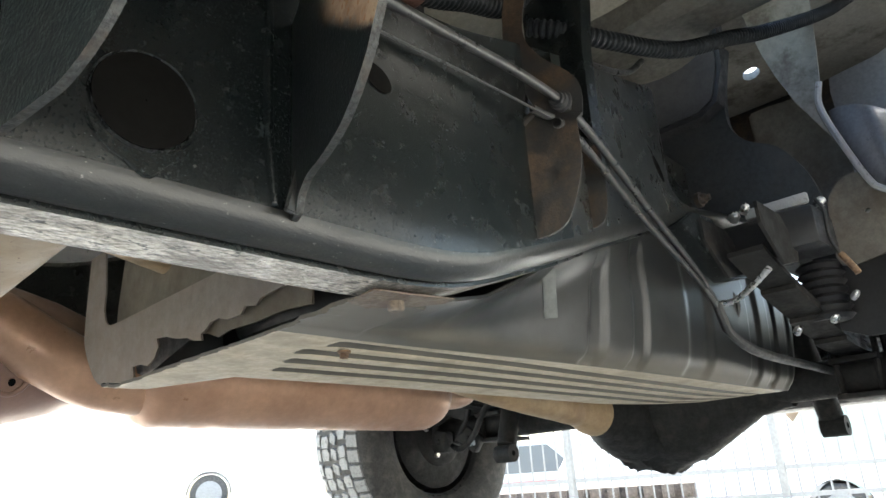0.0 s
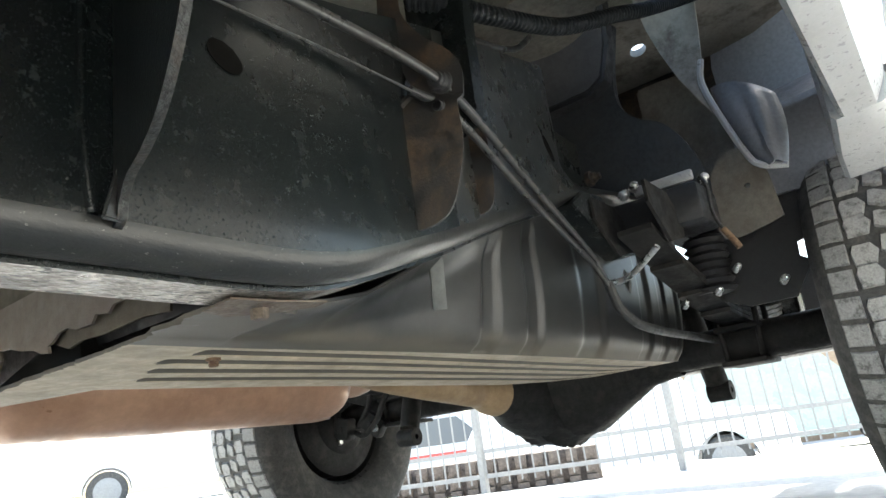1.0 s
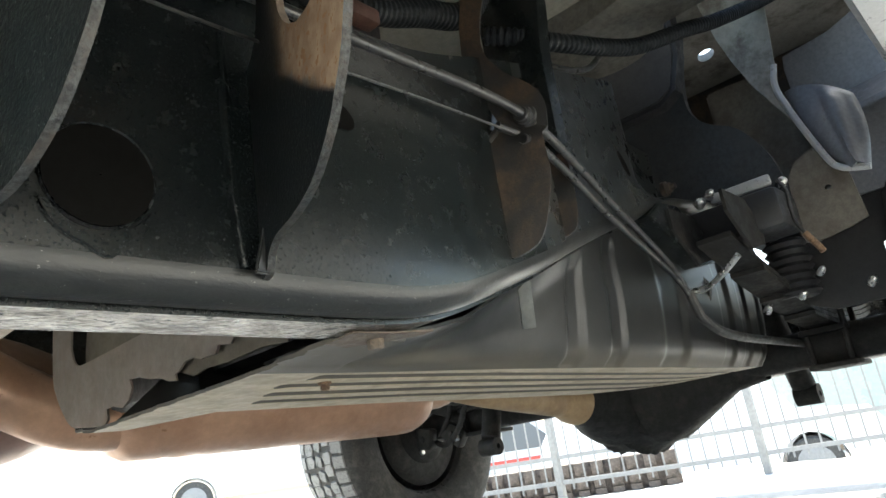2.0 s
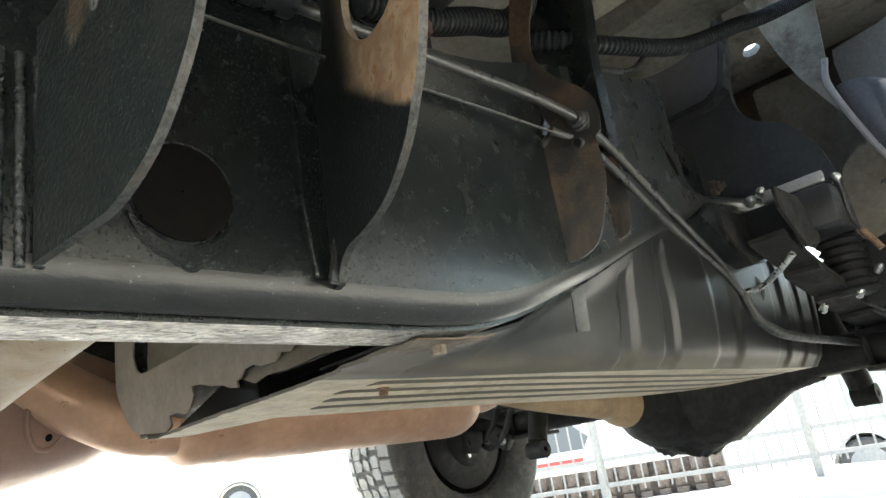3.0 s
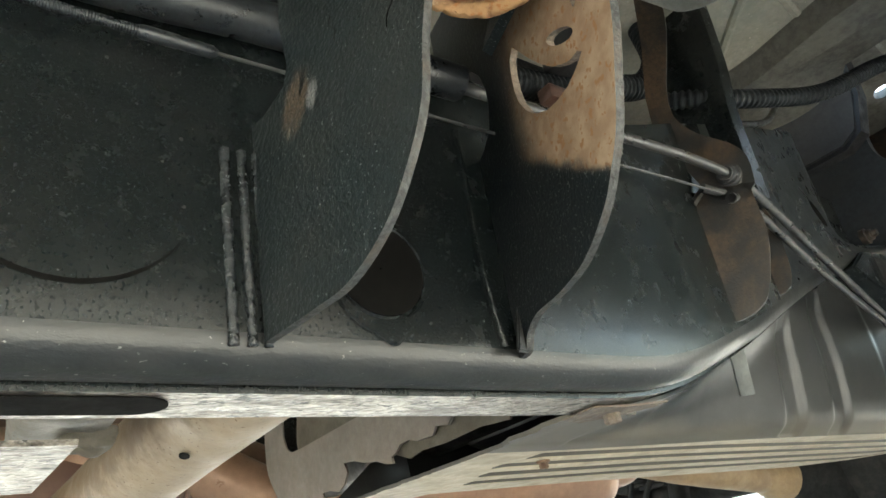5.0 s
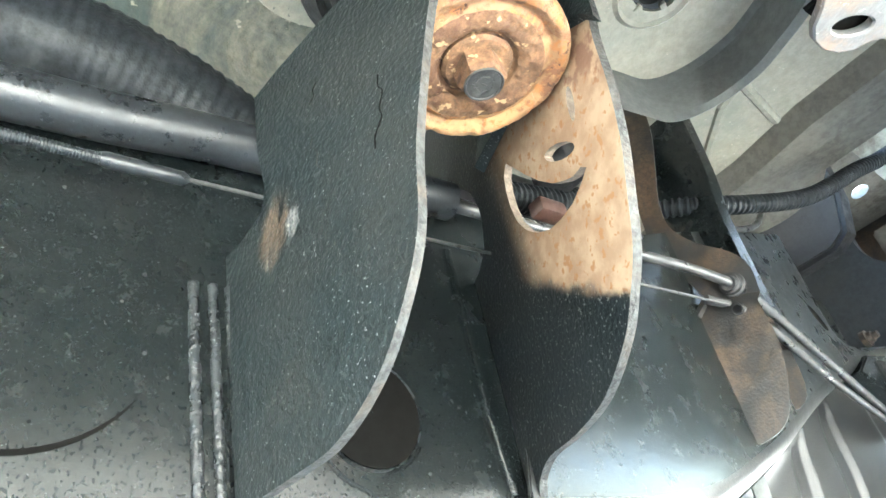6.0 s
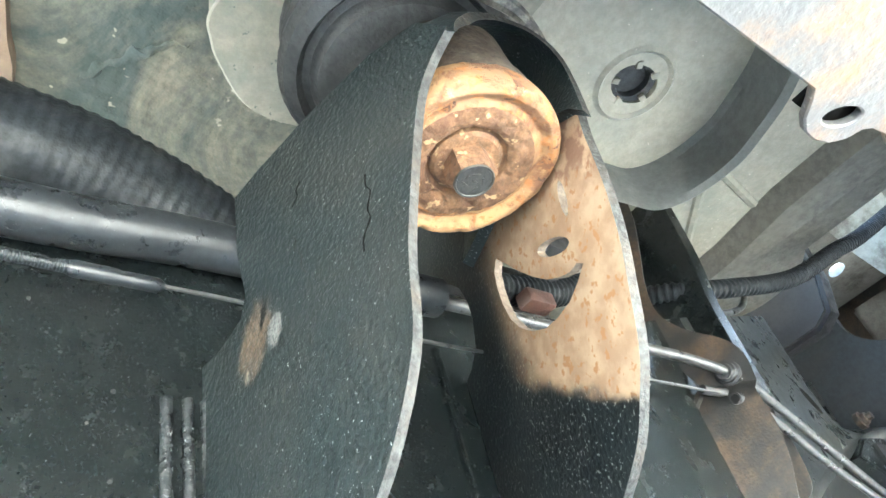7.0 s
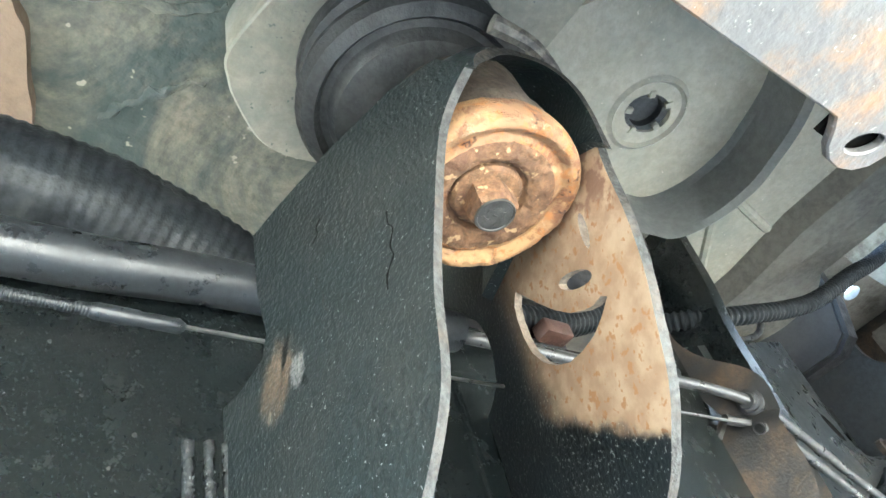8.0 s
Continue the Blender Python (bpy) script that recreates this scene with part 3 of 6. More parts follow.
def frame_rail(mirror=False):
    """Boxed rail with a round lower corner; the outer channel laps over the inner one."""
    bm = bmesh.new()
    loops = []
    for x in rail_stations(-1.9, 2.75):
        y0, z0, h = soft(RAIL_Y, x), soft(RAIL_Z, x), soft(RAIL_H, x)
        sec = [(0.0, h), (0.0, h * 0.75), (0.0, h * 0.5), (0.0, 0.08), (0.0, 0.05), (0.0, 0.026)]
        sec += [(0.022 - 0.022 * math.cos(a), 0.026 - 0.022 * math.sin(a)) for a in (0.3, 0.65, 1.0, 1.3, 1.5)]
        sec += [(0.024, 0.004), (0.024, 0.009), (0.027, 0.009), (0.027, 0.0), (0.078, 0.0), (0.084, 0.006), (0.084, h - 0.01), (0.076, h), (0.01, h + 0.004)]
        turn_in = 0.0 if mirror else min(3.4 * max(0.0, x - 1.0) ** 2, 0.12)
        sec = [(a + turn_in * min(max((b - 0.03) / 0.05, 0.0), 1.0), b) for a, b in sec]
        loops.append([(x, (1.16 - (y0 + a)) if mirror else y0 + a, z0 + b + (0.04 if mirror else 0.0)) for a, b in sec])
    rows = rings(bm, loops)
    bm.faces.ensure_lookup_table()
    for f in bm.faces:
        c = f.calc_center_median()
        x, y0, z0 = c.x, soft(RAIL_Y, c.x), soft(RAIL_Z, c.x)
        if x < 0.42 and c.z < z0 + 0.003 and (c.y > y0 + 0.02 if not mirror else True):
            f.material_index = 1
        elif not mirror and x < 1.0 and c.z < z0 + 0.004 and c.y > y0 + 0.02:
            f.material_index = 3
        # Round lower corner: lighter colour paints its sheen along with the dust.
        elif not mirror and c.z < z0 + 0.0235 and c.y < y0 + 0.026:
            f.material_index = 2
        elif not mirror and x > 0.6 and c.y < y0 + 0.2:
            f.material_index = 4
    return bm


rail = part("frame_rail", frame_rail(), ["frame", "worn", "dusty", "lipdust", "greyed"], truck, "black boxed frame rail, scraped bare along its underside")
part("frame_rail", frame_rail(True), ["frame", "worn"], truck, "black boxed frame rail on the far side")


def ring_disc(bm, c, r0, r1, y0, y1, n=36):
    loops = []
    for r, y in ((r0, y1), (r0, y0), ((r0 + r1) / 2, y0 - 0.001), (r1, y0 + 0.0008), (r1, y1)):
        loops.append([(c[0] + r * math.cos(a), y, c[1] + r * math.sin(a)) for a in (2 * math.pi * k / n for k in range(n))])
    rings(bm, loops, cap=False)
    return bm


# access hole in the web: raised collar round a near-black disc for its shade
bm = bmesh.new()
ring_disc(bm, (0.081, 0.459), 0.0325, 0.0338, -0.0016, 0.004)
# The lighter weld colour paints the collar's highlight.
part("hole_collar", bm, "bead", rail, "pressed collar round the access hole")
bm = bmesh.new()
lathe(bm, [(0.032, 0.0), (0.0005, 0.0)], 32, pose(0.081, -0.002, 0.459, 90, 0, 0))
part("hole_disc", bm, "hole", rail, "near-black disc painting the shade of the access hole")
bm = bmesh.new()
turn = [math.radians(205 + 125 * k / 24) for k in range(25)]
swell = [0.0385 + 0.0065 * math.sin(math.pi * k / 24) + 0.0075 * max(0.0, 1 - abs(k - 13.5) / 3.2) for k in range(25)]
plate(bm, [(0.081 + r * math.cos(a), 0.459 + r * math.sin(a)) for a, r in zip(turn, swell)] + [(0.081 + 0.0345 * math.cos(a), 0.459 + 0.0345 * math.sin(a)) for a in turn[::-1]], [], lambda u, v: (u, -0.0022, v), 0.003, (0, 1, 0))
bmesh.ops.bevel(bm, geom=[e for e in bm.edges if e.calc_face_angle(0) > 1.0], offset=0.0014, segments=3, affect="EDGES")
part("drain_lip", bm, "frame", rail, "pressed lug below the access hole")
# Flat crescent; its black paints the groove's shade.
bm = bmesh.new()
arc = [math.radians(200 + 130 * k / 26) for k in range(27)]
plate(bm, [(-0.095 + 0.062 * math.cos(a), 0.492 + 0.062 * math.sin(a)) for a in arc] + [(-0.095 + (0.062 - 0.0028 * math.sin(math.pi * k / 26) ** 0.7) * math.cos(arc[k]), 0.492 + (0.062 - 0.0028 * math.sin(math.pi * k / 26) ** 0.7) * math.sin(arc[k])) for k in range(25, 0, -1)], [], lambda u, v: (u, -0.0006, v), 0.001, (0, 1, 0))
part("pressed_groove", bm, "hole", rail, "near-black crescent painting the shaded groove round a pressed disc")
for cx, cz, r in ((-0.043, 0.527, 0.0016), (-0.053, 0.509, 0.0012), (-0.041, 0.482, 0.0014), (-0.085, 0.573, 0.0014), (-0.068, 0.545, 0.0012), (-0.030, 0.47, 0.001), (0.115, 0.425, 0.0013), (0.16, 0.43, 0.001)):
    bm = bmesh.new()
    plate(bm, [(cx + r * (0.6 + 0.8 * abs(noise.noise((cx * 900, k * 1.7, 0)))) * math.cos(k * 0.7), cz + r * (0.6 + 0.8 * abs(noise.noise((cz * 900, k * 1.7, 3)))) * math.sin(k * 0.7)) for k in range(9)], [], lambda u, v: (u, -0.0008, v), 0.001, (0, 1, 0))
    part("paint_chip", bm, "edge", rail)

# Flat ovals on the web, black for the shade inside the holes.
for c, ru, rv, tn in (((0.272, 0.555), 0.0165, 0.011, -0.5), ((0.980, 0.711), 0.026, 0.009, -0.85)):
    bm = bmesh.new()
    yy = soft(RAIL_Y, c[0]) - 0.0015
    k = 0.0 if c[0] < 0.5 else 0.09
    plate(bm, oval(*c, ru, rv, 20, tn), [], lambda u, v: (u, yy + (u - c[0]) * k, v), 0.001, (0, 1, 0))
    part("web_slot", bm, "hole", rail, "near-black oval painting a shaded hole in the web")

# Flat strip below the rail, black for the slot's shade.
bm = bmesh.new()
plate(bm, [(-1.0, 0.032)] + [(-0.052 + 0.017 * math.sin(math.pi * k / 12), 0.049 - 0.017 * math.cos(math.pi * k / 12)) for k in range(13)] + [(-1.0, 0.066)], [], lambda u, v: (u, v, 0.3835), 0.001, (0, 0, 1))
part("drain_slot", bm, "hole", rail, "near-black strip painting a long shaded slot in the underside")

# lines of weld down the web beside the mount
bm = bmesh.new()
for x, r in ((-0.0185, 0.0030), (-0.0080, 0.0028), (0.0010, 0.0026)):
    pts = [(x + (0.53 - z) * 0.03, -0.0005, z) for z in (0.403 + 0.124 * i / 62 for i in range(63))]
    pipe(bm, pts, r, 12, 1)
for v in bm.verts:
    v.co.x += 0.0006 * noise.noise(v.co * 420)
    v.co.y += 0.0008 * noise.noise(v.co * 420 + Vector((5, 0, 0)))
part("weld_bead", bm, "bead", rail, "lumpy painted weld bead", 3.0)

bm = bmesh.new()
pipe(bm, [(lerp_table([(0.412, 0.174), (0.468, 0.168), (0.6, 0.166)], z), -0.0005, z) for z in (0.412 + 0.18 * i / 60 for i in range(61))], 0.0034, 12, 1)
for v in bm.verts:
    v.co.x += 0.0008 * noise.noise(v.co * 180)
part("weld_bead", bm, "frame", rail, "painted weld bead", 3.0)

# ---- cab mount ----
mount = new("cab_mount")
mount.parent = truck
mount["label"] = "stamped steel cab mount bracket holding a rusty bushing"
FRONT = lambda u, v: (-0.17 * u, u, v)
REAR = lambda u, v: (0.187 + 0.33 * u, u, v)
front_edge = curve2([(-0.004, 0.404), (-0.05, 0.406), (-0.078, 0.409), (-0.106, 0.424), (-0.126, 0.446), (-0.142, 0.474), (-0.150, 0.510), (-0.160, 0.540), (-0.176, 0.580), (-0.188, 0.596), (-0.204, 0.607)], 5)
front_top = [(-0.190, 0.630), (-0.160, 0.642), (-0.110, 0.648), (-0.060, 0.648), (-0.036, 0.646), (-0.036, 0.60), (-0.041, 0.568), (-0.036, 0.555), (-0.014, 0.548), (0.001, 0.548)]
bm = bmesh.new()
plate(bm, front_edge + front_top, [], FRONT, 0.005, (1, 0.17, 0), 1)
part("front_plate", bm, ["lifting", "edge"], mount, "black pitted plate with a bare steel edge")
rear_edge = curve2([(0.002, 0.405), (-0.011, 0.406), (-0.018, 0.416), (-0.036, 0.423), (-0.069, 0.4225), (-0.104, 0.427), (-0.135, 0.443), (-0.151, 0.459), (-0.164, 0.476), (-0.1755, 0.502), (-0.185, 0.526), (-0.192, 0.555), (-0.196, 0.585), (-0.201, 0.603)], 4)
rear_top = [(-0.190, 0.624), (-0.160, 0.634), (-0.110, 0.650), (-0.060, 0.690), (-0.012, 0.735), (0.050, 0.75), (0.050, 0.668), (0.004, 0.662), (-0.018, 0.642), (-0.029, 0.628), (-0.0345, 0.610), (-0.034, 0.595), (-0.027, 0.578), (-0.012, 0.570), (0.001, 0.568)]
opening = [(-0.085, 0.604), (-0.078, 0.598), (-0.0755, 0.588), (-0.075, 0.575), (-0.077, 0.562), (-0.084, 0.549), (-0.094, 0.539), (-0.107, 0.531), (-0.120, 0.528), (-0.134, 0.527), (-0.146, 0.530), (-0.155, 0.534),
           (-0.151, 0.538), (-0.143, 0.539), (-0.135, 0.543), (-0.124, 0.551), (-0.113, 0.563), (-0.102, 0.578), (-0.093, 0.592)]
bm = bmesh.new()
plate(bm, rear_edge + rear_top, [opening, oval(-0.139, 0.561, 0.0165, 0.005, 18, 0.62), oval(-0.1625, 0.574, 0.0035, 0.011, 16, 0.25)], REAR, 0.005, (1, -0.33, 0), 1)
for f in bm.faces:
    c = f.calc_center_median()
    if f.material_index == 1 and -0.172 < c.y < -0.07 and 0.52 < c.z < 0.61:
        f.material_index = 2
part("rear_plate", bm, ["coat", "edge", "scale"], mount, "tan rusty plate with a cut-out, black coating over its lower half")
bm = bmesh.new()
plate(bm, [(0.173, 0.4045), (0.190, 0.4055), (0.192, 0.410), (0.1925, 0.428), (0.190, 0.433), (0.184, 0.440)], [], lambda u, v: (u, -0.012 + 0.3 * (u - 0.183), v), 0.004, (0, 1, 0))
bmesh.ops.bevel(bm, geom=[e for e in bm.edges if e.calc_face_angle(0) > 1.0], offset=0.0012, segments=2, affect="EDGES")
part("foot_flange", bm, "pipe", mount, "small grey foot bent from the plate's lower end")
for pts, w, mat in (([(-0.1375, 0.569), (-0.1365, 0.562), (-0.1385, 0.557), (-0.1345, 0.549), (-0.1350, 0.543), (-0.1290, 0.536), (-0.1275, 0.529)], 0.0009, "hole"), ([(-0.094, 0.606), (-0.090, 0.602), (-0.0905, 0.598), (-0.086, 0.594)], 0.0006, "hole"),
                    ([(-0.082, 0.577), (-0.085, 0.571), (-0.0835, 0.566), (-0.088, 0.559), (-0.0865, 0.552), (-0.0895, 0.546)], 0.0008, "edge")):
    bm = bmesh.new()
    wob = [w * (0.15 + 0.9 * abs(noise.noise((u * 700, v * 700, 0)))) for u, v in curve2(pts, 4)]
    line = curve2(pts, 4)
    plate(bm, [(u - k, v) for (u, v), k in zip(line, wob)] + [(u + k, v) for (u, v), k in list(zip(line, wob))[::-1]], [], lambda u, v: (-0.17 * u - 0.0004, u, v), 0.001, (1, 0.17, 0))
    part("crack" if mat == "hole" else "scratch", bm, mat, mount)

# the arch that joins the two plates over the bushing, drawn from the outer rim inwards
bm = bmesh.new()
loops = []
RIM = curve2([(0.0352, 0.600), (0.0385, 0.610), (0.043, 0.618), (0.056, 0.634), (0.073, 0.647), (0.090, 0.655), (0.107, 0.659), (0.120, 0.655), (0.126, 0.642), (0.125, 0.622), (0.1215, 0.602), (0.118, 0.584)], 4)
for y, lift in ((-0.206, 0.0), (-0.198, 0.013), (-0.186, 0.022), (-0.16, 0.030), (-0.11, 0.034), (-0.06, 0.034)):
    x0, x1 = -0.17 * y, 0.189 + 0.33 * y
    k = (x1 - x0) / 0.086
    outer = [(x0 + (u - 0.035) * k, y, v + lift) for u, v in RIM]
    mid = (x0 + x1) / 2
    inner = [(mid + (p[0] - mid) * (1 - 0.11 * (min(1.0, max(0.25, (p[2] - lift - 0.598) / 0.02)) if p[0] < mid else 1.0)), y, p[2] - 0.006 * min(1.0, (p[2] - 0.598 - lift) / 0.03)) for p in outer]
    loops.append(outer + inner[::-1])
under = {v for row in rings(bm, loops) for v in row[len(outer):]}
for f in bm.faces:
    if all(v.co.y < -0.204 for v in f.verts):
        f.material_index = 1
    elif all(v in under for v in f.verts) and f.calc_center_median().x > 0.085:
        f.material_index = 2
part("arch", bm, ["pebbled", "coatedge", "pebbled"], mount, "black arch joining the plates over the bushing")

BUSH = Matrix.Translation((0.0824, -0.150, -0.0236)) @ Matrix.Scale(1.065, 4)
bm = bmesh.new()
lathe(bm, curve2([(0.0005, 0.582), (0.019, 0.582), (0.0215, 0.578), (0.026, 0.576), (0.034, 0.5765), (0.0375, 0.5785), (0.040, 0.577), (0.0435, 0.5745), (0.0472, 0.5762), (0.0485, 0.581), (0.0480, 0.588), (0.0462, 0.594), (0.0452, 0.596)], 5), 140, BUSH)
for v in bm.verts:
    pit = max(0.0, noise.noise(v.co * 170 + Vector((3, 1, 0))) - 0.15)
    v.co.z += noise.noise(v.co * 60) * 0.0014 + noise.noise(v.co * 420) * 0.0005 + pit * 0.003
for f in bm.faces:
    if (BUSH.inverted() @ f.calc_center_median()).xy.length < 0.034:
        f.material_index = 1
part("bushing_cup", bm, ["orange", "scab"], mount, "dished bushing cup flaking with orange rust")
bm = bmesh.new()
lathe(bm, [(0.0450, 0.594), (0.0445, 0.605), (0.0428, 0.608), (0.0405, 0.626), (0.0395, 0.645)], 40, BUSH)
part("bushing_sleeve", bm, "sleeve", mount, "grey brown scaled steel sleeve over the cup")
bm = bmesh.new()
lathe(bm, [(0.0, 0.578), (0.0165, 0.578), (0.0185, 0.5795), (0.0185, 0.583)], 28, BUSH)
part("washer", bm, "scab", mount, "rusty flat washer")
bm = bmesh.new()
hexa = [[BUSH @ Vector((r * math.cos(a), r * math.sin(a), z)) for a in (math.pi / 3 * k + 0.35 for k in range(6))] for r, z in ((0.0130, 0.581), (0.0128, 0.5675), (0.0114, 0.5650))]
rings(bm, hexa)
bolt = part("bolt", bm, "scab", mount, "hex bolt head, rusty on its flats", 0.4)
bm = bmesh.new()
lathe(bm, [(0.0, 0.5643), (0.0088, 0.5643), (0.0096, 0.5651), (0.0096, 0.5665)], 24, BUSH)
face = part("bolt_face", bm, "rubber", mount, "dark bolt face ringed with bare steel")
bm = bmesh.new()
lathe(bm, [(0.0088, 0.5645), (0.0092, 0.5639), (0.0100, 0.5639), (0.0104, 0.5649)], 28, BUSH)
part("bolt_ring", bm, "pipe", face)
for k, (dx, dy, turn, half) in enumerate(((-0.004, 0.003, 20, 0.0022), (0.003, 0.004, 100, 0.0018), (0.004, -0.002, 60, 0.002), (-0.002, -0.004, 150, 0.0022), (0.0, 0.0, 10, 0.0016), (-0.005, -0.001, 95, 0.0012))):
    bm = bmesh.new()
    box(bm, (-half, -0.0005, 0.0), (half, 0.0005, 0.0006), BUSH @ pose(dx, dy, 0.5639, 0, 0, turn), 0.0002)
    part("grade_mark", bm, "pipe", face)
# rubber cushion and cap between bracket and body
bm = bmesh.new()
lathe(bm, [(0.0, 0.672), (0.040, 0.672), (0.052, 0.676), (0.056, 0.684), (0.060, 0.686), (0.064, 0.680), (0.071, 0.684), (0.074, 0.692), (0.072, 0.700), (0.066, 0.703), (0.064, 0.710), (0.070, 0.716), (0.070, 0.730), (0.058, 0.739)], 40, pose(0.072, -0.135, 0))
part("upper_cushion", bm, "rubber", mount, "black rubber cushion squeezed under the body")
bm = bmesh.new()
pipe(bm, [(0.075, -0.205, 0.678), (0.10, -0.207, 0.672), (0.118, -0.203, 0.664), (0.128, -0.198, 0.652)], lambda t: 0.006 * (1 - 0.6 * t), 8, 4)
part("cushion_tongue", bm, "flap", mount, "frayed pale lip torn off the cushion's cap")

# ---- line bracket further back ----
lb = new("line_bracket")
lb.parent = truck
lb["label"] = "brown rusty bracket clamping the fuel lines to the rail"
bm = bmesh.new()
outl = curve2([(0.022, 0.463), (0.008, 0.460), (-0.010, 0.466), (-0.022, 0.480), (-0.032, 0.510), (-0.039, 0.545), (-0.039, 0.590), (-0.042, 0.631), (-0.032, 0.655), (-0.007, 0.682), (0.007, 0.712), (0.005, 0.75), (-0.006, 0.794), (-0.018, 0.847), (-0.024, 0.92)], 4) + [(0.002, 0.92), (0.014, 0.82), (0.027, 0.75), (0.030, 0.70), (0.016, 0.65), (0.004, 0.615), (0.018, 0.588), (0.026, 0.56), (0.029, 0.49)]
plate(bm, outl, [], lambda u, v: (0.518 + (u + 0.03) * -0.55 + (0.012 if v > 0.6 else 0.0), u, v), 0.0045, (1, 0.5, 0), 1)
part("plate", bm, ["rust", "edge"], lb, "brown rusted plate with a bright cut edge")
bm = bmesh.new()
pipe(bm, [(0.489, 0.025, 0.464), (0.486, 0.030, 0.50), (0.487, 0.0275, 0.555), (0.493, 0.018, 0.588), (0.512, 0.005, 0.612)], 0.005, 8, 5)
part("rolled_edge", bm, "rust", lb)
bm = bmesh.new()
plate(bm, curve2([(0.055, 0.513), (0.030, 0.516), (0.018, 0.530), (0.014, 0.57), (0.016, 0.62), (0.03, 0.66)], 4) + [(0.09, 0.66), (0.08, 0.55)], [], lambda u, v: (0.668 - u * 0.4, u, v), 0.004, (1, 0.4, 0), 1)
part("rear_flange", bm, ["rust", "rust"], lb, "brown rear flange of the bracket")
bm = bmesh.new()
plate(bm, curve2([(-0.002, 0.62), (-0.004, 0.70), (-0.006, 0.755), (-0.015, 0.82), (-0.021, 0.93)], 4) + [(0.08, 0.93), (0.08, 0.60)], [], lambda u, v: (0.62, u, v), 0.022, (1, 0, 0), 1)
part("strut", bm, ["frame", "frame"], lb, "black upright strut behind the bracket")
for p, r in (((0.517, -0.024, 0.616), 0.0105), ((0.519, -0.020, 0.588), 0.0075)):
    bm = bmesh.new()
    lathe(bm, [(0.004, -0.010), (r * 0.75, -0.010), (r * 0.8, -0.006), (r, -0.005), (r, 0.002), (r * 1.25, 0.003), (r * 1.25, 0.007)], 18, pose(*p, 0, 82, 12))
    part("grommet", bm, "black", lb, "dirty black line grommet")

# ---- fuel and brake lines, cables, looms ----
lines = new("fuel_lines")
lines.parent = truck
lines["label"] = "bundle of steel fuel and brake lines along the rail"
for k, (dy, dz, r, mat) in enumerate(((0, 0, 0.0052, "pipe"), (0.010, -0.013, 0.0048, "pipe"))):
    bm = bmesh.new()
    lead = [(0.14, -0.022 + dy, 0.617 + dz), (0.30, -0.024 + dy, 0.618 + dz), (0.47, -0.024 + dy, 0.621 + dz)] if k == 0 else [(0.49, -0.016 + dy, 0.617 + dz)]
    pipe(bm, lead + [(0.56, -0.022 + dy, 0.605 + dz), (0.80, 0.030 + dy, 0.577 + dz),
              (1.06, 0.085 + dy * 0.3, 0.543 + dz), (1.11, 0.091 + dy * 0.2, 0.520 + dz * 0.8), (1.142, 0.092, 0.490 + dz * 0.5)], r, 16, 8)
    part("line", bm, mat, lines)
bm = bmesh.new()
pipe(bm, [(-0.9, -0.02, 0.60), (-0.3, -0.020, 0.606), (-0.10, -0.021, 0.609), (0.0, -0.021, 0.617), (0.16, -0.022, 0.620)], 0.0145, 28, 8)
part("supply_pipe", bm, "darkpipe", lines, "black coated supply pipe with worn glints")
bm = bmesh.new()
pipe(bm, [(1.138, 0.092, 0.496), (1.146, 0.090, 0.470), (1.168, 0.088, 0.444), (1.285, 0.088, 0.421), (1.62, 0.085, 0.414), (2.1, 0.085, 0.407)], 0.009, 10, 8)
part("rubber_line", bm, "rubber", lines, "black rubber hose drooping past the tank")
bm = bmesh.new()
pipe(bm, [(1.142, 0.088, 0.496), (1.142, 0.060, 0.496), (1.112, 0.015, 0.508), (1.100, -0.020, 0.527)], 0.0055, 8, 4)
part("silver_stub", bm, "silver", lines, "bright bare line end")
bm = bmesh.new()
pipe(bm, [(1.30, 0.13, 0.56), (1.315, 0.12, 0.53), (1.318, 0.13, 0.50), (1.31, 0.15, 0.492)], 0.004, 8, 5)
part("clip", bm, "black", lines)

bm = bmesh.new()
pipe(bm, [(0.70, 0.075, 0.83), (0.745, 0.066, 0.814), (0.79, 0.062, 0.819), (0.845, 0.064, 0.836), (0.90, 0.066, 0.862), (0.96, 0.07, 0.91)], 0.0055, 10, 6)
part("vent_hose", bm, "pipe", lines, "grey vent hose looped over the rail")

cable = new("parking_brake_cable")
cable.parent = truck
cable["label"] = "thin steel parking brake cable with a spring-wound end"
bm = bmesh.new()
pipe(bm, [(-0.10, -0.029, 0.571), (0.0, -0.029, 0.573), (0.15, -0.034, 0.568), (0.35, -0.027, 0.582), (0.50, -0.021, 0.590)], 0.0013, 8, 6)
part("wire", bm, "pipe", cable)
bm = bmesh.new()
conduit(bm, [(-0.5, -0.028, 0.575), (-0.2, -0.029, 0.573), (-0.070, -0.030, 0.5715)], 0.0034, 0.0015, 12, 0.16)
part("spring_sleeve", bm, "darkpipe", cable, "spring-wound dark cable sleeve")
bm = bmesh.new()
lathe(bm, [(0.0, -0.003), (0.0036, -0.003), (0.0043, 0.0), (0.0043, 0.018), (0.0037, 0.020), (0.0040, 0.024), (0.0040, 0.038), (0.0020, 0.041), (0.0, 0.041)], 14, pose(-0.072, -0.030, 0.5715, 0, 90, 0))
part("ferrule", bm, "darkpipe", cable, "crimped steel ferrule")

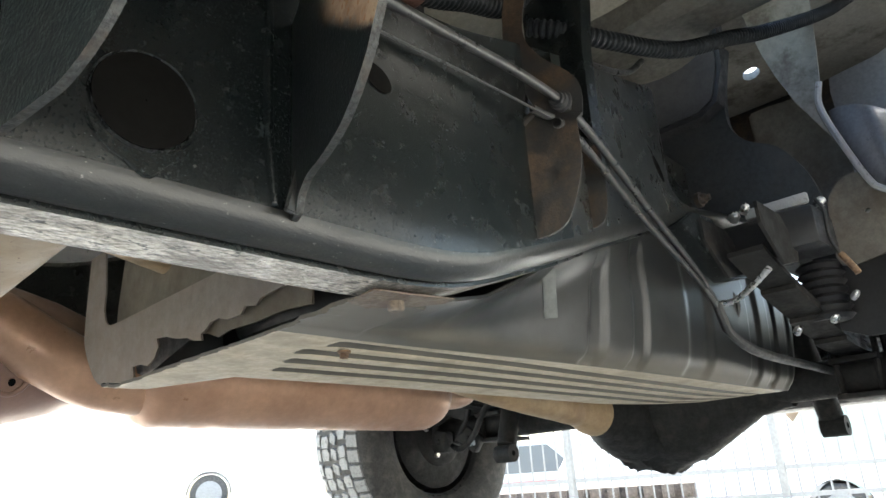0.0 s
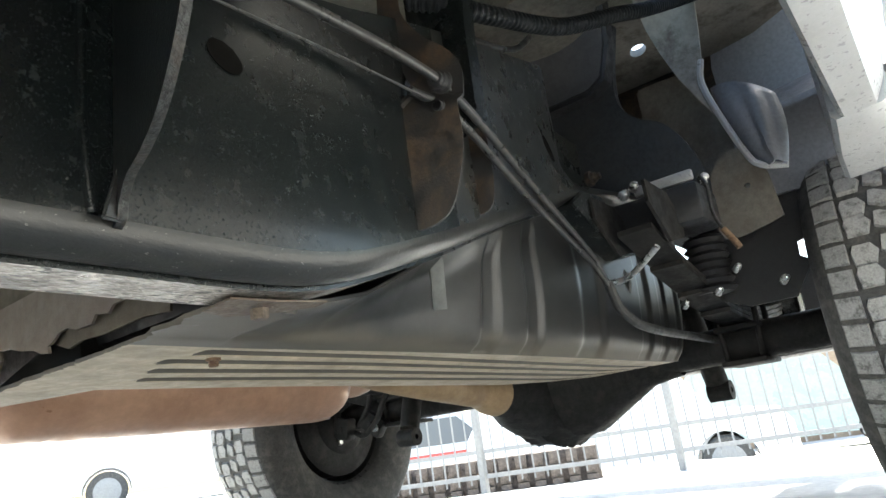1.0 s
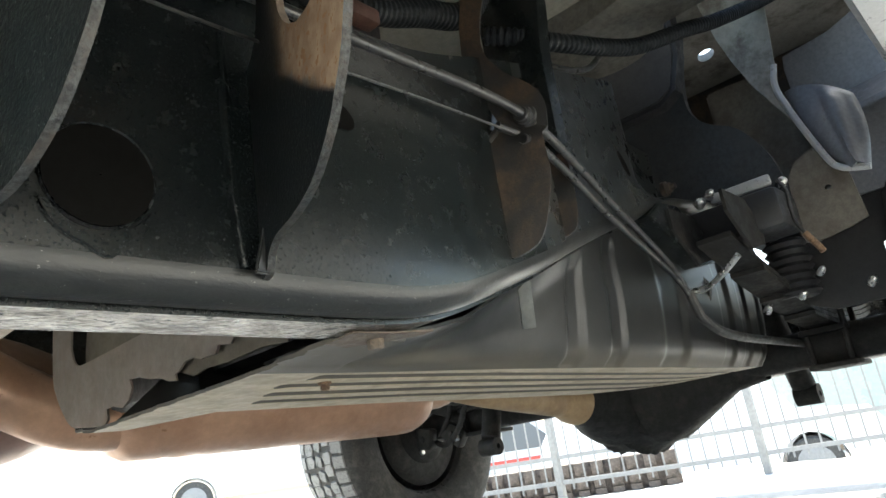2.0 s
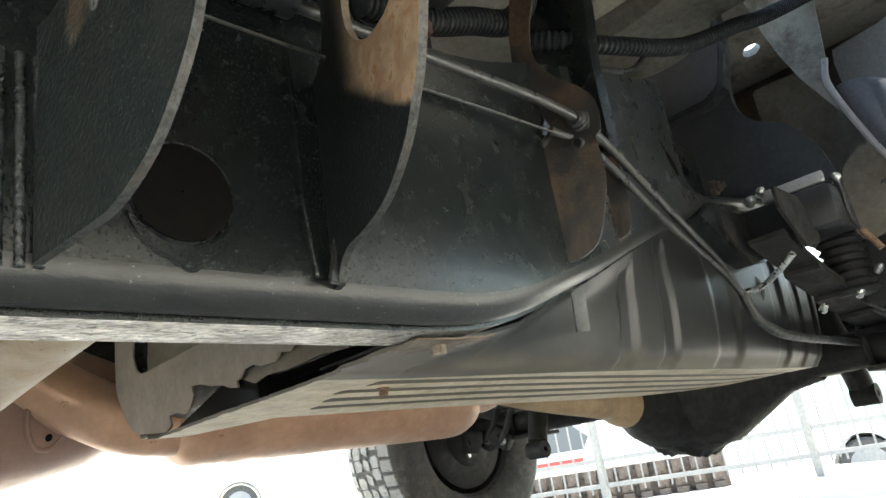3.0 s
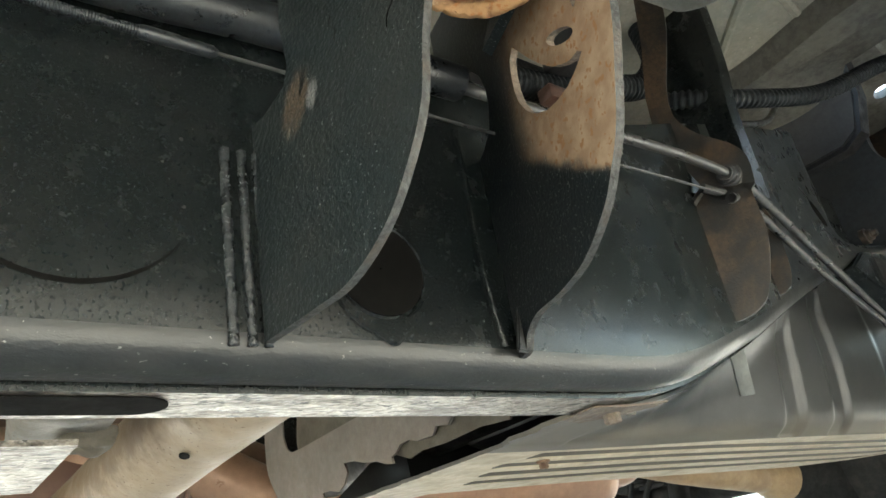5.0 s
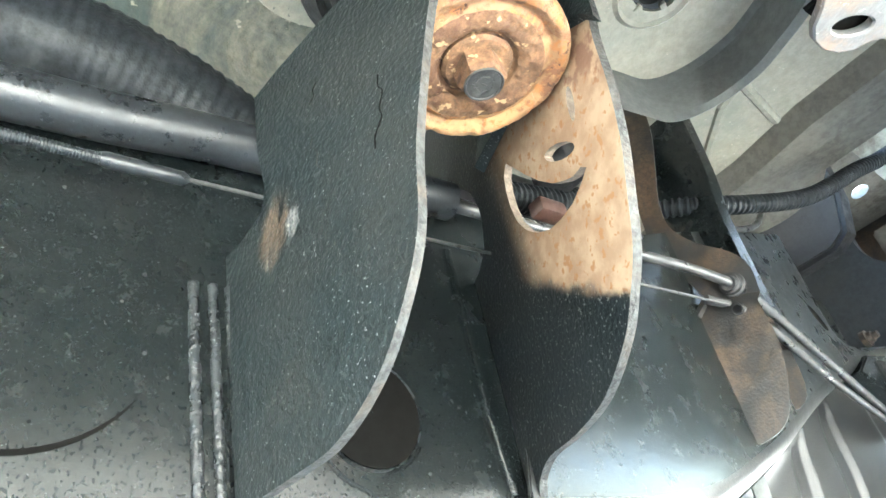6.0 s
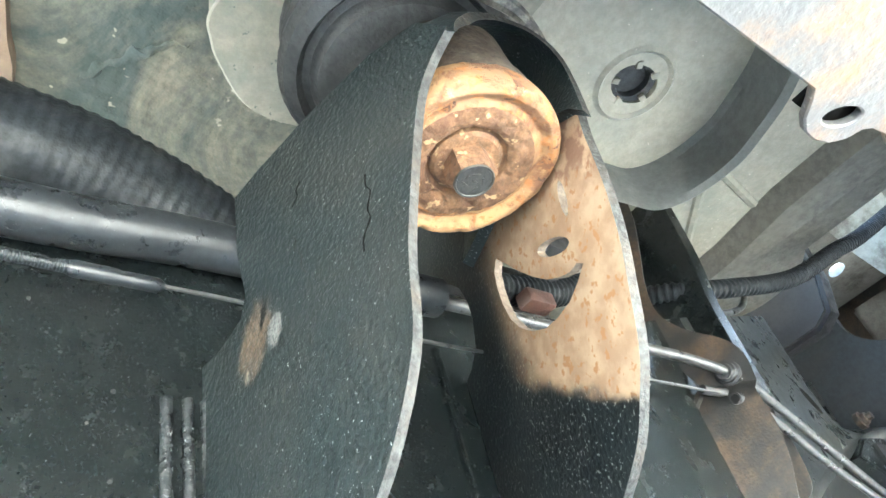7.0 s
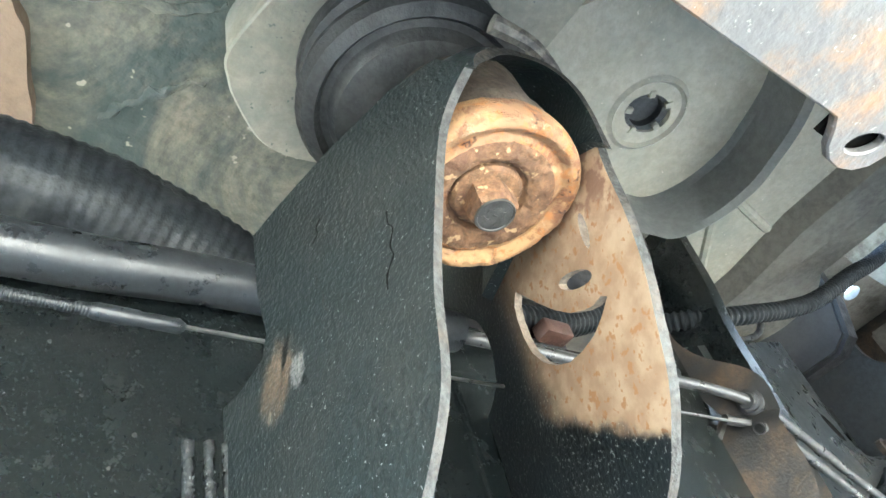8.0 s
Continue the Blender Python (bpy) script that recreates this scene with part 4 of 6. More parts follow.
looms = new("wiring_loom")
looms.parent = truck
looms["label"] = "black corrugated wiring conduit slung under the floor"
bm = bmesh.new()
conduit(bm, [(-0.8, 0.0, 0.68), (-0.3, -0.005, 0.676), (-0.11, -0.005, 0.672), (-0.05, 0.0, 0.666), (0.0, 0.010, 0.655), (0.06, 0.025, 0.636), (0.12, 0.05, 0.61)], 0.034, 0.0075, 20, 0.022)
part("thick_conduit", bm, "loom", looms, "thick ribbed black conduit")
bm = bmesh.new()
conduit(bm, [(0.30, 0.06, 0.735), (0.40, 0.06, 0.752), (0.47, 0.055, 0.776), (0.54, 0.05, 0.800), (0.59, 0.05, 0.86), (0.60, 0.06, 0.93)], 0.017, 0.008, 14)
part("conduit", bm, "loom", looms)
bm = bmesh.new()
conduit(bm, [(0.60, 0.06, 0.80), (0.63, 0.02, 0.786), (0.69, -0.008, 0.784), (0.83, -0.04, 0.815), (0.96, -0.08, 0.875), (1.07, -0.11, 0.925), (1.3, -0.16, 1.05), (1.46, -0.19, 1.155)], 0.0130, 0.009, 16, 0.2)
part("conduit", bm, "loom", looms)
# Two black boxes added so the plate's openings look dark.
bm = bmesh.new()
box(bm, (0.27, 0.075, 0.69), (0.42, 0.115, 0.80), None, 0.008)
part("dark_backing", bm, "black", looms, "black box added behind the plate's cut-out to keep it dark")
bm = bmesh.new()
box(bm, (0.36, 0.0, 0.757), (0.41, 0.055, 0.815), None, 0.006)
part("dark_block", bm, "black", looms, "black block added behind the oval hole to keep it dark")
bm = bmesh.new()
box(bm, (0.335, 0.03, 0.704), (0.372, 0.05, 0.722), None, 0.003)
part("connector", bm, "redbrown", looms, "brown wiring connector")

# ---- tank shield ----
shield = new("fuel_tank_shield")
shield.parent = truck
shield["label"] = "ribbed grey plastic fuel tank shield, torn open at its front"
X0, X1 = 0.312, 1.695
GROOVES = [0.238, 0.290, 0.344, 0.404]
STARTS = [0.40, 0.39, 0.41, 0.43]
RIBS = [(0.826, 0.040, 0.006), (0.945, 0.040, 0.006), (1.150, 0.085, 0.006), (1.400, 0.050, 0.006), (1.50, 0.036, 0.005), (1.585, 0.026, 0.005)]
SIDE_TOP = [(0.3, 0.075), (0.60, 0.098), (0.86, 0.118), (1.0, 0.125), (1.6, 0.118)]
CORNER = [(0.3, 0.190), (0.45, 0.190), (0.70, 0.175), (0.95, 0.155), (1.2, 0.145), (1.6, 0.14)]


def bumpy(x, c, w):
    t = abs(x - c) / (w * 0.5)
    return 0.0 if t > 1.35 else (1.0 if t < 0.65 else 0.5 + 0.5 * math.cos((t - 0.65) / 0.7 * math.pi))


def shield_point(x):
    """Section from under the rail down the side, across the bottom and up the far side."""
    yt, yb = soft(SIDE_TOP, x), soft(CORNER, x)
    zt = soft(RAIL_Z, x) - 0.001 - 0.013 * max(0.0, 1 - abs(x - 0.50) / 0.12)
    tail = max(0.0, (x - 1.60) / (X1 - 1.60))
    zb = 0.381 - 0.007 * min(max((x - 0.7) / 0.7, 0.0), 1.0) + 0.030 * tail ** 2
    if x < 0.40:
        zt = min(zt, 0.386)
    h = max(zt - zb, 0.004)
    side = [(yt, zt), (yt + 0.6 * (yb - 0.02 - yt), zb + h * 0.76), (yb - 0.020, zb + h * 0.46), (yb - 0.004, zb + h * 0.12), (yb + 0.018, zb)]
    side = [(p[0] + 0.05 * tail ** 2, p[1]) for p in side]
    up = min(max((x - 0.36) / 0.06, 0.0), 1.0)
    edge = lerp_table([(0.3, 0.50), (1.34, 0.50), (1.50, 0.465), (1.60, 0.405), (1.66, 0.34), (1.70, 0.27)], x) + 0.14 * (1 - up)
    first = yb + 0.018
    flat = [(first + (edge - 0.03 - first) * k, zb) for k in (0.25, 0.55, 0.8, 1.0)]
    return side + flat + [(edge, zb + 0.006), (edge + 0.02, zb + 0.006 + 0.024 * up), (edge + 0.03, zb + 0.01 + 0.09 * up)]



def resample(points, n):
    """n + 1 evenly spaced points along a line, each with its inward normal."""
    acc = [0.0]
    for a, b in zip(points, points[1:]):
        acc.append(acc[-1] + (b - a).length)
    out, k = [], 0
    for i in range(n + 1):
        t = acc[-1] * i / n
        while k < len(acc) - 2 and acc[k + 1] < t:
            k += 1
        d = (points[k + 1] - points[k]).normalized()
        out.append((points[k].lerp(points[k + 1], (t - acc[k]) / max(acc[k + 1] - acc[k], 1e-9)), Vector((-d.y, d.x, 0))))
    return out


bm = bmesh.new()
rows, dust_lit = [], set()
U0, STEP, COUNT = 0.212, 0.0026, 86
for x in rail_stations(X0, X1, 0.0042):
    pts = shield_point(x)
    side = smooth_path([(y, z, 0) for y, z in pts[:5]], 10)
    zb, edge = pts[5][1], pts[9][0]
    squeeze = min(1.0, max(0.05, (edge - 0.03 - U0) / (STEP * COUNT)))
    section = [(p, nrm, None) for p, nrm in resample(side, 90)]
    start = section[-1][0].x
    section += [(Vector((start + (U0 - start) * k / 6, zb, 0)), Vector((0, 1, 0)), 0.0) for k in range(1, 6)]
    section += [(Vector((U0 + STEP * k * squeeze, zb, 0)), Vector((0, 1, 0)), U0 + STEP * k) for k in range(COUNT + 1)]
    last = section[-1][0]
    section += [(p, nrm, 0.0) for p, nrm in resample(smooth_path([last] + [(y, z, 0) for y, z in pts[8:] if y > last.x + 0.004], 8), 24)[1:]]
    loop, back = [], []
    for i, (p, nrm, u) in enumerate(section):
        sink = 0.0
        if u:
            for g, st in zip(GROOVES, STARTS):
                sink = max(sink, 0.018 * bumpy(u, g, 0.026) * min(max((x - st) / 0.03, 0), 1) * min(max((1.66 - x) / 0.05, 0), 1))
        elif u is None:
            for c, w, deep in RIBS:
                lean = (p.y - 0.45) * -0.10
                sink = max(sink, deep * bumpy(x, c + lean, w) * min(max((0.225 - p.x) / 0.025, 0), 1) * min(max((soft(RAIL_Z, x) - p.y) / 0.03, 0.0), 1.0))
        # Flat bottom turns pale for dust and bounce light; groove walls stay dark.
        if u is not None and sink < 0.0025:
            dust_lit.add((len(rows), i))
        p = p + nrm * sink
        jag = 0.006 * noise.noise((0, p.x * 40, 0)) + 0.004 * noise.noise((3, p.x * 130, 0)) if x < X0 + 0.02 else 0.0
        loop.append((x + jag, p.x, p.y))
        back.append((x + jag, p.x + nrm.x * 0.004, p.y + nrm.y * 0.004))
    rows.append(loop + back[::-1])
NV = len(rows[0]) // 2 - 1
grid = rings(bm, rows)
where = {v: (j, i) for j, r in enumerate(grid) for i, v in enumerate(r[:NV + 1])}
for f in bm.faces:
    if all(where.get(v) in dust_lit for v in f.verts):
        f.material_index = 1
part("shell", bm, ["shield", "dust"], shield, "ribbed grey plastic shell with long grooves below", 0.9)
# torn front wall
TEAR = [(0.21, 0.452), (0.25, 0.444), (0.298, 0.441), (0.307, 0.434), (0.333, 0.439), (0.341, 0.430), (0.374, 0.431), (0.395, 0.437), (0.415, 0.436), (0.428, 0.428), (0.439, 0.426), (0.436, 0.417),
        (0.456, 0.420), (0.477, 0.428), (0.510, 0.433), (0.541, 0.442), (0.568, 0.444), (0.561, 0.431), (0.572, 0.416), (0.592, 0.409), (0.620, 0.416), (0.643, 0.416), (0.637, 0.401), (0.655, 0.392)]
wall_line = TEAR + curve2([(0.704, 0.393), (0.755, 0.404), (0.793, 0.422), (0.839, 0.469), (0.856, 0.512), (0.858, 0.64)], 4)
wall_line += [(0.795, 0.64), (0.777, 0.564), (0.778, 0.532), (0.766, 0.509), (0.752, 0.500), (0.738, 0.498), (0.707, 0.497), (0.21, 0.500)]
bm = bmesh.new()
plate(bm, wall_line, [], lambda u, v: (0.345, u, v), 0.003, (1, 0, 0))
part("torn_wall", bm, "torn", shield, "faded front wall with a ragged torn edge")
bm = bmesh.new()
plate(bm, [(0.738, 0.47), (0.742, 0.52), (0.725, 0.64), (0.21, 0.64), (0.21, 0.415), (0.26, 0.420), (0.33, 0.418), (0.38, 0.421), (0.41, 0.417), (0.44, 0.428), (0.49, 0.436), (0.56, 0.450), (0.64, 0.458)], [], lambda u, v: (0.354, u, v), 0.003, (1, 0, 0))
part("inner_wall", bm, "tornback", shield, "brown inner wall behind the torn one")
bm = bmesh.new()
box(bm, (0.44, 0.22, 0.44), (0.50, 0.885, 0.63), None, 0.02)
part("tank_end", bm, "black", shield, "dark end of the tank behind the torn wall")
bm = bmesh.new()
box(bm, (0.46, 0.22, 0.425), (1.36, 0.47, 0.62), None, 0.04)
part("fuel_tank", bm, "black", shield, "black plastic fuel tank inside the shield")
bm = bmesh.new()
box(bm, (-0.009, -0.003, -0.036), (0.009, 0.003, 0.036), pose(0.668, 0.122, 0.456, 18, 0, -45), 0.001)
part("tab", bm, "sealer", shield, "moulded plastic tab")
for p, k, mat in (((0.343, 0.066, 0.3855), 0.78, "scale"), ((0.431, 0.255, 0.378), 0.55, "boltrust")):
    bm = bmesh.new()
    at = pose(*p) @ Matrix.Scale(k, 4)
    lathe(bm, [(0.0, -0.003), (0.0135, -0.003), (0.0145, -0.002), (0.0145, 0.002)], 24, at)
    rings(bm, [[at @ Vector((r * math.cos(a), r * math.sin(a), z)) for a in (math.pi / 3 * q + 0.2 for q in range(6))] for r, z in ((0.0098, -0.002), (0.0098, -0.0125), (0.0082, -0.0145))])
    part("shield_bolt", bm, mat, shield, "rusty hex bolt with its washer", 0.4)
bm = bmesh.new()
plate(bm, [(0.300, 0.045), (0.34, 0.040), (0.40, 0.046), (0.405, 0.066), (0.375, 0.082), (0.335, 0.098), (0.305, 0.088)], [], lambda u, v: (u, v, 0.3842 + 0.12 * max(0.0, u - 0.35)), 0.0015, (0, 0, -1))
part("bolt_tab", bm, "scale", shield, "rust-stained tab bolted under the rail")

# ---- crossmember ----
xm = new("crossmember")
xm.parent = truck
xm["label"] = "dusty beige tubular crossmember with a drain hole"
bm = bmesh.new()
pipe(bm, [(0.060, 0.085, 0.449), (0.056, 0.35, 0.442), (0.044, 0.60, 0.425), (0.016, 0.85, 0.402), (-0.020, 1.10, 0.380)], 0.049, 24, 6)
part("tube", bm, "member", xm)
# Flat oval on the tube; black paints the hole's shade.
bm = bmesh.new()
plate(bm, oval(0.035, 0.262, 0.0038, 0.0095, 16), [], lambda u, v: (u, v, 0.4442 - math.sqrt(0.0494 ** 2 - (u - 0.058) ** 2)), 0.0004, (0, 0, -1))
part("drain_hole", bm, "hole", xm, "near-black oval painting the shaded drain hole")
bm = bmesh.new()
box(bm, (-0.09, 0.22, 0.425), (-0.02, 0.36, 0.46), pose(0, 0, 0), 0.012)
lathe(bm, curve2([(0.0, -0.006), (0.010, -0.007), (0.014, -0.012), (0.019, -0.011), (0.023, -0.004), (0.027, 0.004)], 4), 36, pose(-0.035, 0.30, 0.427))
bmesh.ops.subdivide_edges(bm, edges=[e for e in bm.edges if e.calc_length() > 0.03], cuts=5, use_grid_fill=True)
for v in bm.verts:
    v.co += Vector((noise.noise(v.co * 60), noise.noise(v.co * 60 + Vector((4, 0, 0))), noise.noise(v.co * 60 + Vector((0, 8, 0))))) * 0.004
part("mount_pad", bm, "tornback", xm, "brown mounting pad with a bolt boss")

bm = bmesh.new()
plate(bm, [(-0.060, 0.165), (-0.066, 0.335), (-0.50, 0.36), (-0.50, 0.165)], [], lambda u, v: (u, v, 0.390), 0.004, (0, 0, 1))
part("skid_plate", bm, "worn", xm, "scraped bright skid plate ahead of the tube")

# ---- exhaust ----
exhaust = new("exhaust_system")
exhaust.parent = truck
exhaust["label"] = "tan dusty exhaust pipe and muffler"
bm = bmesh.new()
pipe(bm, [(-0.9, 0.97, 0.56), (-0.3, 0.97, 0.552), (0.05, 0.97, 0.545), (0.20, 0.96, 0.545), (0.32, 0.95, 0.485), (0.42, 0.95, 0.445), (0.60, 0.95, 0.435)], 0.056, 20, 8)
part("front_pipe", bm, "exhaust", exhaust)
bm = bmesh.new()
loops = []
prof = [(0.47, 0.05), (0.478, 0.062), (0.49, 0.075), (0.51, 0.084), (0.56, 0.086), (0.58, 0.083), (0.60, 0.086), (1.20, 0.086), (1.235, 0.084), (1.26, 0.074), (1.285, 0.055), (1.30, 0.04)]
for x, r in prof:
    loops.append([(x, 0.96 + 1.25 * r * math.cos(a), 0.447 + r * math.sin(a)) for a in (2 * math.pi * k / 28 for k in range(28))])
rings(bm, loops)
part("muffler", bm, "exhaust", exhaust, "long tan muffler with rolled ends")
bm = bmesh.new()
pipe(bm, [(1.28, 0.96, 0.45), (1.42, 0.97, 0.47), (1.55, 0.99, 0.58), (1.75, 1.0, 0.64), (2.1, 1.0, 0.56), (2.6, 1.02, 0.52)], 0.035, 16, 8)
part("tailpipe", bm, "exhaust", exhaust)
bm = bmesh.new()
loops = []
HEAT = [(-0.75, 0.12), (-0.70, 0.15), (-0.45, 0.165), (0.0, 0.155), (0.14, 0.147), (0.20, 0.140), (0.27, 0.130), (0.35, 0.110), (0.43, 0.080), (0.47, 0.050), (0.485, 0.02)]
for x, r in HEAT:
    loops.append([(x, 1.08 + 1.1 * r * math.cos(a), 0.50 + r * math.sin(a)) for a in (2 * math.pi * k / 28 for k in range(28))])
rings(bm, loops)
heat = part("heat_shield", bm, "heat", exhaust, "brown bulging heat shield with a pressed oval")


def heat_skin(x, z, out):
    r = lerp_table(HEAT, x)
    return (x, 1.08 - 1.1 * math.sqrt(max(r * r - (z - 0.50) ** 2, 1e-6)) - out, z)


bm = bmesh.new()
ring = oval(0.268, 0.468, 0.036, 0.052, 28)
pipe(bm, [heat_skin(u, v, 0.001) for u, v in ring + ring[:1]], 0.005, 8, 2)
part("pressed_oval", bm, "heat", heat)
# Vent opening as a flat oval, its shade painted black.
bm = bmesh.new()
plate(bm, oval(0.271, 0.434, 0.006, 0.006, 14), [], lambda u, v: heat_skin(u, v, 0.003), 0.001, (0, -1, 0))
part("vent_hole", bm, "hole", heat)

# ---- driveshaft, axle, springs ----
bm = bmesh.new()
pipe(bm, [(0.05, 0.57, 0.64), (0.45, 0.578, 0.56), (1.0, 0.592, 0.432), (1.44, 0.60, 0.372)], 0.036, 20, 4)
lathe(bm, [(0.036, -0.10), (0.040, -0.08), (0.055, -0.03), (0.058, 0.0), (0.0, 0.0)], 20, pose(1.50, 0.60, 0.372, 0, 95, 0))
part("driveshaft", bm, "shaft", truck, "tan dusty driveshaft with a flanged end")
AX = (1.75, 0.40)
axle = new("rear_axle")
axle.parent = truck
axle["label"] = "oily black rear axle with a ribbed differential"
bm = bmesh.new()
pipe(bm, [(AX[0], -0.23, AX[1]), (AX[0], 1.37, AX[1])], 0.044, 20, 1)
part("axle_tube", bm, "axle", axle)
bm = bmesh.new()
bmesh.ops.create_uvsphere(bm, u_segments=64, v_segments=32, radius=1.0, matrix=pose(1.78, 0.57, 0.395) @ Matrix.Diagonal((0.17, 0.20, 0.175, 1)))
for v in bm.verts:
    ang = math.atan2(v.co.z - 0.395, v.co.y - 0.57)
    v.co += (v.co - Vector((1.78, 0.57, 0.395))).normalized() * (0.012 * max(0.0, math.cos(ang * 12 + v.co.x * 22)) ** 4 + 0.005 * noise.noise(v.co * 11))
lathe(bm, [(0.165, 0.0), (0.150, 0.06), (0.105, 0.14), (0.060, 0.22), (0.046, 0.30)], 32, pose(1.765, 0.50, 0.395, 90, 0, 0))
part("differential", bm, "axle", axle, "oily black differential housing")
bm = bmesh.new()
lathe(bm, [(0.05, 0.0), (0.06, 0.02), (0.075, 0.06), (0.11, 0.12), (0.13, 0.18)], 24, pose(1.50, 0.60, 0.375, 0, 90, 0))
part("pinion_neck", bm, "axle", axle)


def leaf_spring(yc):
    sp = new("leaf_spring")
    sp.parent = truck
    sp["label"] = "black leaf spring pack clamped under the rail"
    for i in range(4):
        bm = bmesh.new()
        half = 0.60 - 0.13 * i
        loops = []
        for k in range(17):
            t = -1 + k / 8
            x = AX[0] + half * t
            z = 0.48 - i * 0.011 + 0.10 * (t * half / 0.60) ** 2
            loops.append([(x, yc + a, z + b) for a, b in ((-0.032, -0.005), (0.032, -0.005), (0.032, 0.004), (-0.032, 0.004))])
        rings(bm, loops)
        part("leaf", bm, "axle", sp)
    for dx in (-0.05, 0.05):
        bm = bmesh.new()
        pipe(bm, [(AX[0] + dx, yc - 0.04, 0.36), (AX[0] + dx, yc - 0.042, 0.50), (AX[0] + dx, yc, 0.515), (AX[0] + dx, yc + 0.042, 0.50), (AX[0] + dx, yc + 0.04, 0.36)], 0.007, 8, 5)
        part("u_bolt", bm, "axle", sp)
    bm = bmesh.new()
    box(bm, (AX[0] - 0.08, yc - 0.05, 0.425), (AX[0] + 0.08, yc + 0.05, 0.438), None, 0.003)
    box(bm, (AX[0] - 0.075, yc - 0.05, 0.345), (AX[0] + 0.075, yc + 0.05, 0.357), None, 0.003)
    part("clamp_plate", bm, "axle", sp)
    for dy in (-0.05, 0.05):
        bm = bmesh.new()
        plate(bm, [(-0.05, 0.60), (0.06, 0.60), (0.12, 0.55), (0.11, 0.52), (0.03, 0.50), (-0.05, 0.56)], [], lambda u, v: (1.16 + u, yc + dy, v + 0.05), 0.006, (0, 1, 0))
        part("hanger", bm, "axle", sp)
    return sp


leaf_spring(0.03)
leaf_spring(1.11)
bm = bmesh.new()
plate(bm, curve2([(0.07, 1.15), (0.092, 1.06), (0.102, 0.99), (0.096, 0.945), (0.066, 0.905), (0.012, 0.87), (-0.030, 0.80), (-0.047, 0.73), (-0.050, 0.688)], 4) + [(-0.03, 0.69), (0.02, 0.715), (0.10, 0.72), (0.14, 0.66), (1.0, 0.66), (1.0, 1.15)], [], lambda u, v: (1.43, u, v), 0.02, (1, 0, 0), 1)
part("frame_crosswall", bm, ["undercoat", "undercoat"], truck, "black crosswall of the frame ahead of the axle")
bm = bmesh.new()
box(bm, (1.25, -0.070, 0.590), (1.37, 0.13, 0.668), None, 0.012)
part("bump_stop", bm, "black", truck, "black rubber bump stop block under the rail")
bm = bmesh.new()
plate(bm, [(1.03, 0.625), (1.09, 0.66), (1.17, 0.668), (1.21, 0.64), (1.31, 0.585), (1.30, 0.570), (1.222, 0.556), (1.17, 0.575), (1.10, 0.592)], [], lambda u, v: (u, 0.085, v), 0.05, (0, 1, 0))
bmesh.ops.bevel(bm, geom=[e for e in bm.edges if e.calc_face_angle(0) > 1.0], offset=0.003, segments=2, affect="EDGES")
part("spring_arm", bm, "frame", truck, "black forged arm under the rail")
bm = bmesh.new()
lathe(bm, [(0.0, 0.016), (0.006, 0.016), (0.007, 0.008), (0.010, 0.007), (0.011, 0.0), (0.015, -0.001), (0.015, -0.010)], 12, pose(1.165, 0.092, 0.705, 90, 0, 0))
part("rusty_nut", bm, "rust", truck, "rusty nut on the rail")


# Silver strip added to give the bump stop its lit top.
bm = bmesh.new()
box(bm, (1.285, -0.056, 0.680), (1.297, 0.062, 0.702), pose(0, 0, 0, 0, 0, 0), 0.004)
part("lit_strip", bm, "paint", truck, "dull silver strip added for the lit top of the bump stop")
# The bare steel line is added for glints at the bump stop.
for nm, lab, mat, pts, r in (("brake_line", "bare steel line added for glints round the bump stop", "pipe", [(1.31, -0.062, 0.690), (1.30, -0.074, 0.660), (1.30, -0.072, 0.610), (1.30, -0.082, 0.575), (1.30, -0.098, 0.545)], 0.0035),
                             ("line_fitting", "copper brown line fitting", "boltrust", [(1.295, -0.084, 0.572), (1.295, -0.100, 0.540), (1.295, -0.104, 0.530)], 0.006)):
    bm = bmesh.new()
    pipe(bm, pts, r, 12, 5)
    part(nm, bm, mat, truck, lab)
# Bolt heads added as small reflectors of the sunlit ground.
for p, r in (((1.27, 0.075, 0.690), 0.011), ((1.27, 0.052, 0.700), 0.009), ((1.36, -0.060, 0.700), 0.010), ((1.42, -0.065, 0.520), 0.007), ((1.42, -0.020, 0.485), 0.009), ((1.40, 0.045, 0.470), 0.008), ((1.44, -0.140, 0.480), 0.008)):
    bm = bmesh.new()
    lathe(bm, [(0.0, 0.008), (r * 0.55, 0.007), (r * 0.85, 0.004), (r, 0.0), (r, -0.012)], 14, pose(*p, 60, 0, -40))
    part("spring_bolt", bm, "silver", truck, "bright zinc bolt head added to catch a glint")


def shock(yc, x0, x1):
    s = new("shock_absorber")
    s.parent = truck
    s["label"] = "black shock absorber with a bright rod"
    a, b = Vector((x0, yc, 0.30)), Vector((x1, yc + 0.02, 0.80))
    d = b - a
    for nm, t0, t1, r, mat in (("body", 0.05, 0.55, 0.030, "axle"), ("dust_tube", 0.50, 0.92, 0.035, "black"), ("rod", 0.9, 1.0, 0.010, "silver")):
        bm = bmesh.new()
        pipe(bm, [a + d * t0, a + d * t1], r, 18, 1)
        part(nm, bm, mat, s)
    bm = bmesh.new()
    lathe(bm, [(0.008, -0.03), (0.026, -0.03), (0.026, 0.03), (0.008, 0.03)], 18, pose(*a, 90, 0, 0), False)
    part("eye", bm, "axle", s)
    return s


# Added box that shuts out daylight behind the axle.
bm = bmesh.new()
box(bm, (2.12, -0.05, 0.47), (2.20, 1.36, 0.66), None, 0.02)
part("rear_crossmember", bm, "frame", truck, "black crossmember added behind the axle to fill a dark gap")
bm = bmesh.new()
box(bm, (1.46, 0.00, 0.72), (2.62, 0.09, 0.86), None, 0.015)
